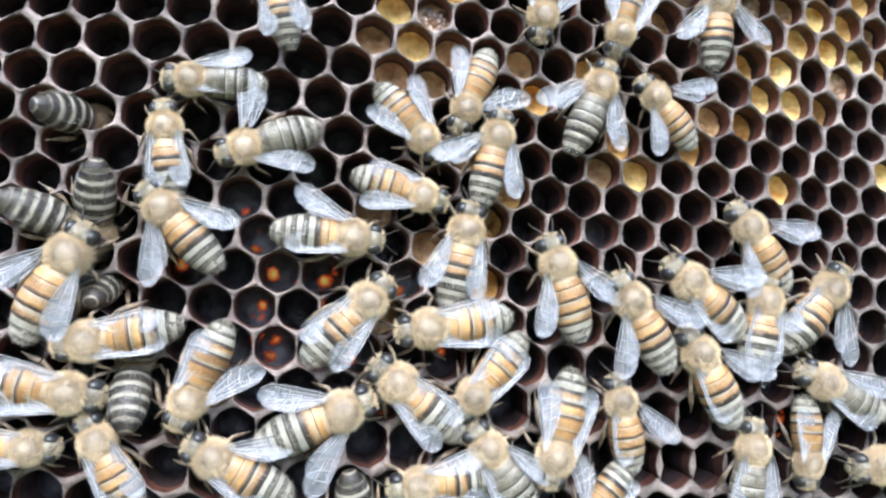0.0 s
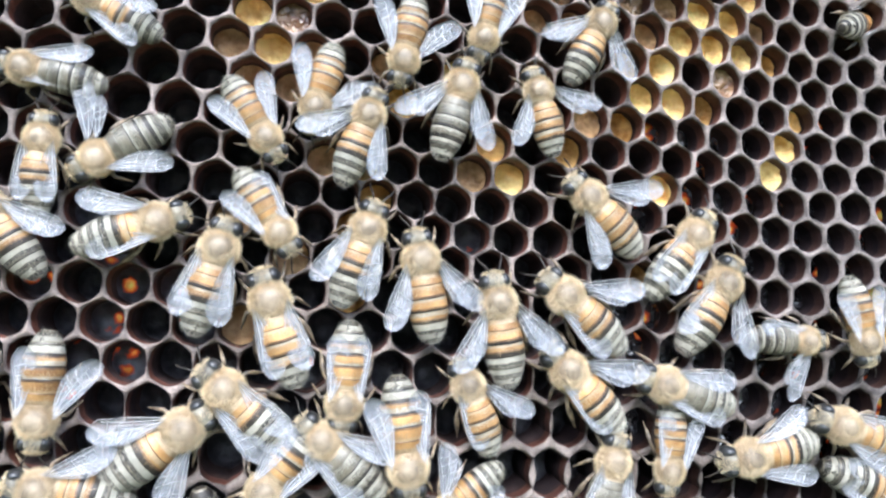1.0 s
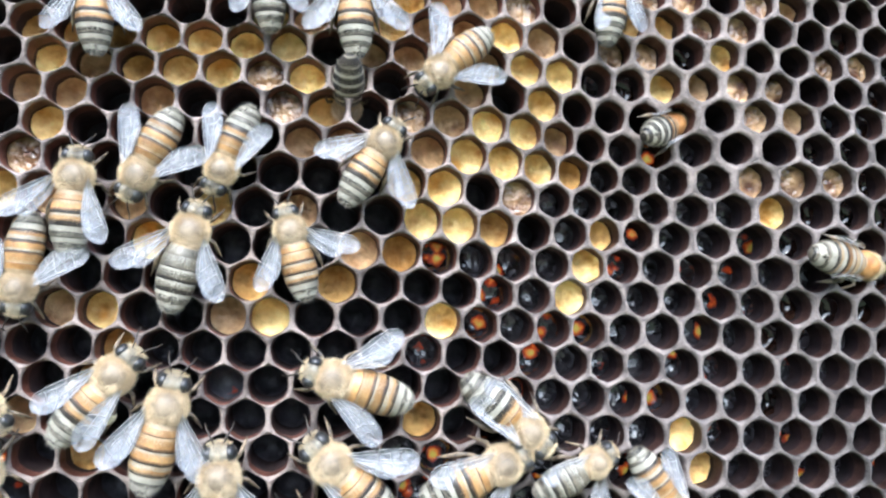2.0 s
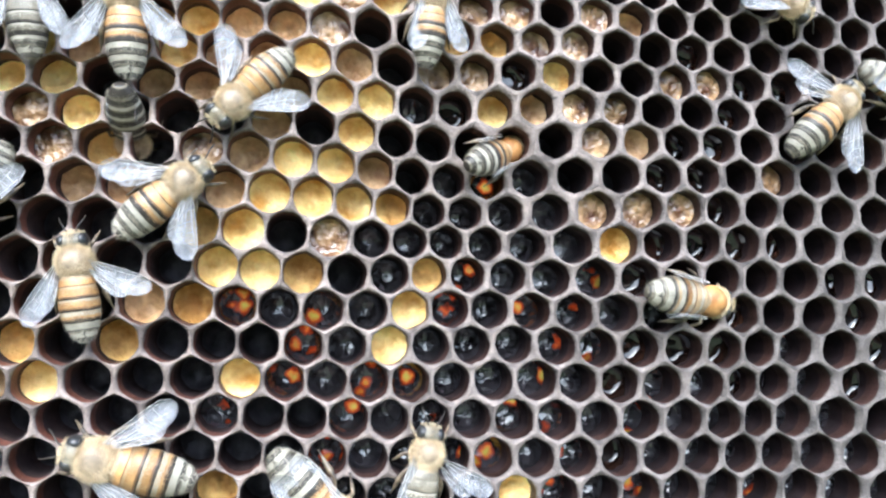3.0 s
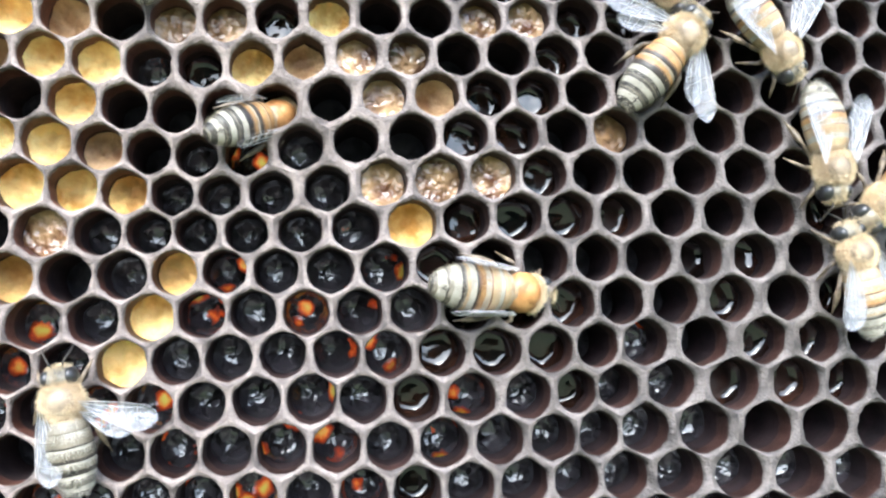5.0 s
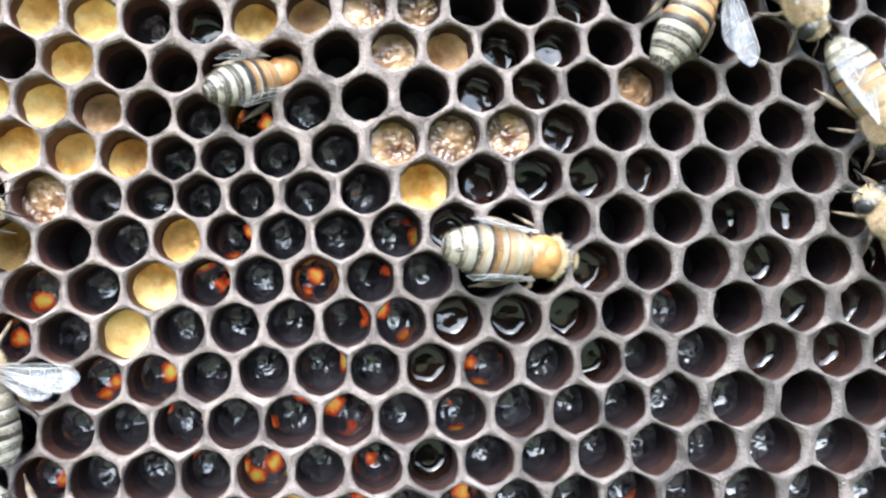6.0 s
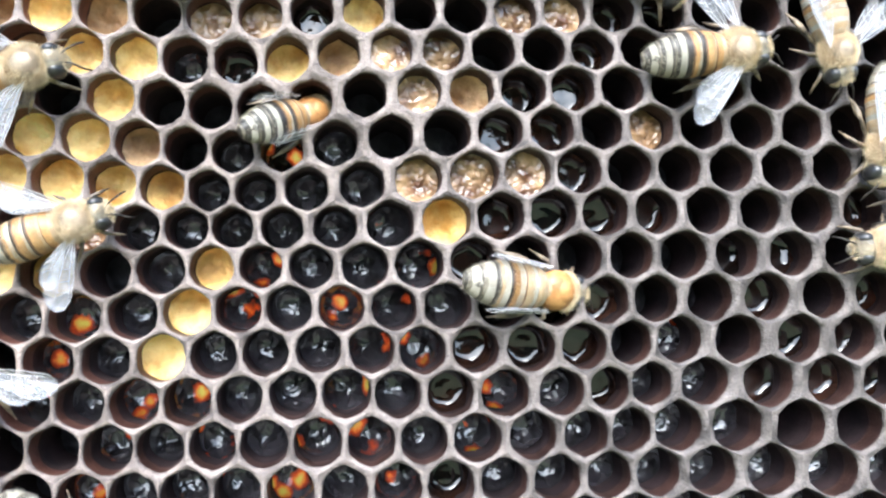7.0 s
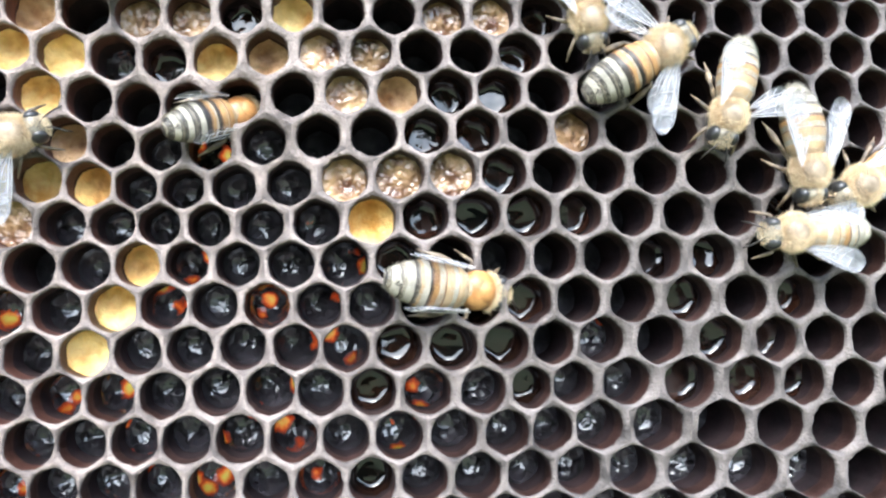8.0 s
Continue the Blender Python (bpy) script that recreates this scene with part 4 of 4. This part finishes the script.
    walk(BEES["b44"], [(0, stand(-113.6, -51.0, -62)), (0.5, stand(-114.6, -53.0, -70)), (1, stand(-114.7, -51.4, -80)), (8, stand(-114.7, -51.4, -80))])
    walk(BEES["b46"], [(0, stand(-90.5, -52.4, -99)), (0.5, stand(-92.0, -52.9, -115)), (1, stand(-92.4, -49.6, -143)), (8, stand(-92.4, -49.6, -143))])
    walk(BEES["b47"], [(0, stand(-83.4, -50.7, -37)), (0.5, stand(-83.3, -51.7, -41)), (1, stand(-85.9, -47.9, -48)), (8, stand(-85.9, -47.9, -48))])
    walk(BEES["b48"], [(0, stand(-70.6, -54.8, -140)), (0.5, stand(-71.8, -56.0, -137)), (1, stand(-71.2, -53.1, -126)), (8, stand(-71.2, -53.1, -126))])
    walk(BEES["b49"], [(0, stand(-24.9, -33.4, 94)), (0.5, stand(-24.9, -33.4, 94)), (1, stand(-28.1, -33.8, 91)), (1.5, stand(-28.2, -33.9, 84)), (2, stand(-28.0, -32.4, 62)), (2.2, stand(-27.0, -32.3, 58)), (3.3, stand(-24.6, -22.8, 4)), (3.5, stand(-24.9, -22.2, 6)), (4, stand(-28.7, -21.9, 11)), (4.4, stand(-28.9, -21.5, -2)), (4.5, stand(-28.9, -20.7, -6)), (4.7, stand(-29.4, -17.6, -6)), (5.8, stand(-37.5, -15.4, -7)), (6, stand(-37.9, -15.2, -9)), (6.2, stand(-40.5, -12.5, -7)), (6.5, stand(-40.0, -12.9, -10)), (6.8, stand(-42.6, -12.3, -5)), (7, stand(-43.1, -13.0, -5)), (7.2, stand(-42.7, -12.3, -8)), (8, stand(-43.0, -12.1, -8))])
    walk(BEES["b50"], [(0, stand(-18.6, -31.6, 169)), (1, stand(-18.6, -31.6, 169)), (1.5, stand(-17.4, -36.5, 177)), (2, stand(-17.7, -35.1, 145)), (2.2, stand(-17.7, -35.3, 137)), (8, stand(-17.7, -35.3, 137))])
    walk(BEES["b51"], [(0, stand(-30.1, -49.9, -99)), (0.5, stand(-30.2, -48.5, -114)), (1, stand(-31.6, -48.2, -100)), (1.5, stand(-35.7, -49.0, -108)), (8, stand(-35.7, -49.0, -108))])
    walk(BEES["b52"], [(0, stand(-18.6, -45.6, -71)), (1, stand(-18.6, -45.6, -71)), (8, stand(-18.6, -45.6, -71))])
    walk(BEES["b53"], [(0, stand(-15.9, -52.7, 110)), (1, stand(-15.9, -52.7, 110)), (8, stand(-15.9, -52.7, 110))])
    walk(BEES["bM"], [(0, stand(-45.4, 16.9, -142)), (1.5, stand(-45.4, 16.9, -142)), (2, stand(-43.7, 17.3, -131)), (2.2, stand(-44.2, 17.0, -130)), (3.3, stand(-42.7, 17.4, -137)), (3.5, stand(-42.6, 17.3, -138)), (4, stand(-43.1, 17.3, -131)), (4.5, stand(-43.8, 18.5, -121)), (4.7, stand(-45.8, 17.0, -114)), (8, stand(-45.8, 17.0, -114))])
    walk(BEES["bN"], [(0, stand(-23.0, 26.9, 5)), (2, stand(-23.0, 26.9, 5)), (2.2, stand(-23.5, 27.1, 4)), (3.3, stand(-22.4, 26.3, 11)), (3.5, stand(-22.6, 25.8, 18)), (4, stand(-23.5, 26.1, -1)), (4.5, stand(-25.4, 26.6, -20)), (4.7, stand(-26.2, 27.2, -32)), (8, stand(-26.2, 27.2, -32))])
    walk(BEES["bO"], [(0, stand(-85.0, 21.6, -2)), (2, stand(-85.0, 21.6, -2)), (2.2, stand(-85.2, 22.0, -2)), (8, stand(-85.2, 22.0, -2))])
    walk(BEES["bP"], [(0, stand(-55.8, 23.7, -3)), (2, stand(-55.8, 23.7, -3)), (2.2, stand(-55.9, 24.6, -3)), (8, stand(-55.9, 24.6, -3))])
    walk(BEES["R1"], [(0, stand(25.7, 35.6, 116)), (2.2, stand(25.7, 35.6, 116)), (3.3, stand(19.6, 27.8, 123)), (3.5, stand(22.1, 26.0, 133)), (4, stand(22.4, 24.9, 131)), (4.5, stand(23.4, 23.6, 126)), (4.7, stand(25.2, 23.4, 133)), (6.5, stand(20.3, 21.6, 140)), (7, stand(20.4, 23.7, 136)), (7.5, stand(20.5, 22.3, 146)), (7.8, stand(21.5, 18.6, 158)), (8, stand(21.3, 20.6, 170))])
    walk(BEES["R2"], [(0, stand(25.9, 15.2, 48)), (3.3, stand(25.9, 15.2, 48)), (3.5, stand(25.9, 14.7, 41)), (4, stand(25.8, 13.8, 41)), (4.5, stand(25.8, 14.8, 56)), (4.7, stand(25.6, 14.6, 52)), (5.8, stand(24.9, 14.6, 34)), (6, stand(25.2, 14.4, 34)), (6.5, stand(25.3, 15.2, 32)), (6.8, stand(26.8, 15.8, 68)), (7, stand(25.9, 14.3, 87)), (7.2, stand(25.4, 14.9, 85)), (7.5, stand(26.0, 13.1, 66)), (7.8, stand(25.3, 11.0, 59)), (8, stand(26.7, 14.0, 61))])
    walk(BEES["R3"], [(0, stand(36.7, 18.6, 126)), (3.3, stand(36.7, 18.6, 126)), (3.5, stand(37.1, 18.1, 127)), (4, stand(37.3, 16.6, 128)), (4.5, stand(35.8, 17.6, 144)), (4.7, stand(36.6, 17.2, 147)), (5.8, stand(34.5, 15.5, 155)), (6.5, stand(36.2, 17.0, 156)), (6.8, stand(38.7, 17.5, 166)), (7, stand(38.5, 16.2, 171)), (7.2, stand(36.0, 15.6, 177)), (7.5, stand(38.2, 13.5, 175)), (7.8, stand(35.9, 8.2, 186)), (8, stand(35.6, 10.4, 199))])
    walk(BEES["R4"], [(0, stand(40.5, 5.7, 172)), (3.3, stand(40.5, 5.7, 172)), (3.5, stand(41.0, 5.4, 180)), (4, stand(40.8, 4.9, 178)), (4.5, stand(40.3, 5.6, 178)), (4.7, stand(40.8, 5.3, 183)), (5.8, stand(41.4, 4.7, 156)), (6, stand(41.0, 4.5, 157)), (6.5, stand(41.5, 5.7, 180)), (7, stand(43.4, 6.4, 192)), (7.2, stand(41.2, 6.9, 199)), (7.5, stand(42.6, 6.1, 209)), (7.8, stand(44.3, 3.0, 198)), (8, stand(43.0, 4.9, 178))])
    walk(BEES["R5"], [(0, stand(45.6, -7.1, -18)), (3.5, stand(45.6, -7.1, -18)), (4, stand(45.2, -7.9, -15)), (4.5, stand(44.2, -7.1, -14)), (4.7, stand(44.1, -7.5, -12)), (5.8, stand(42.4, -8.3, -27)), (6.5, stand(46.4, -5.5, -86)), (7, stand(44.5, -5.3, -90)), (7.2, stand(41.7, -4.4, -92)), (7.5, stand(43.0, -4.4, -92)), (7.8, stand(42.4, -7.5, -87)), (8, stand(43.3, -3.5, -89))])
    walk(BEES["R6"], [(0, stand(48.6, 0.3, -126)), (7, stand(48.6, 0.3, -126)), (8, stand(51.1, 2.0, -116))])
    walk(BEES["bQ"], [(0, stand(-66.0, 25.6, -4)), (2, stand(-66.0, 25.6, -4)), (2.2, stand(-65.7, 25.9, -4)), (8, stand(-65.7, 25.9, -4))])
    walk(BEES["LA"], [(0, stand(-15.0, 10.8, 66, -40, -2.6)), (3.3, stand(-15.0, 10.8, 66, -40, -2.6)), (8, stand(-15.4, 10.6, 69, -40, -2.6))])
    walk(BEES["LB"], [(0, stand(7.8, -6.5, 98, -19, -1.5)), (2.2, stand(7.8, -6.5, 98, -19, -1.5)), (3.3, stand(7.1, -6.7, 98, -19, -1.5)), (5.8, stand(6.6, -6.9, 99, -19, -1.5)), (8, stand(6.5, -6.9, 100, -19, -1.5))])
    walk(BEES["D1"], [(0, stand(-135.8, -12.0, 85, -68, -4.0)), (8, stand(-135.8, -12.0, 85, -68, -4.0))])
    walk(BEES["D2"], [(0, stand(-130.6, -22.1, -176, -38, -2.5)), (8, stand(-130.6, -22.1, -176, -38, -2.5))])
    walk(BEES["D3"], [(0, stand(-135.4, -24.0, 110, -32, -2.4)), (8, stand(-135.4, -24.0, 110, -32, -2.4))])
    walk(BEES["D4"], [(0, stand(-129.8, -33.3, -1, -80, -4.5)), (8, stand(-129.8, -33.3, -1, -80, -4.5))])
    walk(BEES["D5"], [(0, stand(-125.3, -42.9, -4, -42, -2)), (8, stand(-125.3, -42.9, -4, -42, -2))])
    walk(BEES["D6"], [(0, stand(-99.7, -56.7, 167, -25, -2)), (8, stand(-99.7, -56.7, 167, -25, -2))])
    walk(BEES["D7"], [(0, stand(-56.3, 15.2, 179, -62, -3.4)), (8, stand(-56.3, 15.2, 179, -62, -3.4))])
motions()
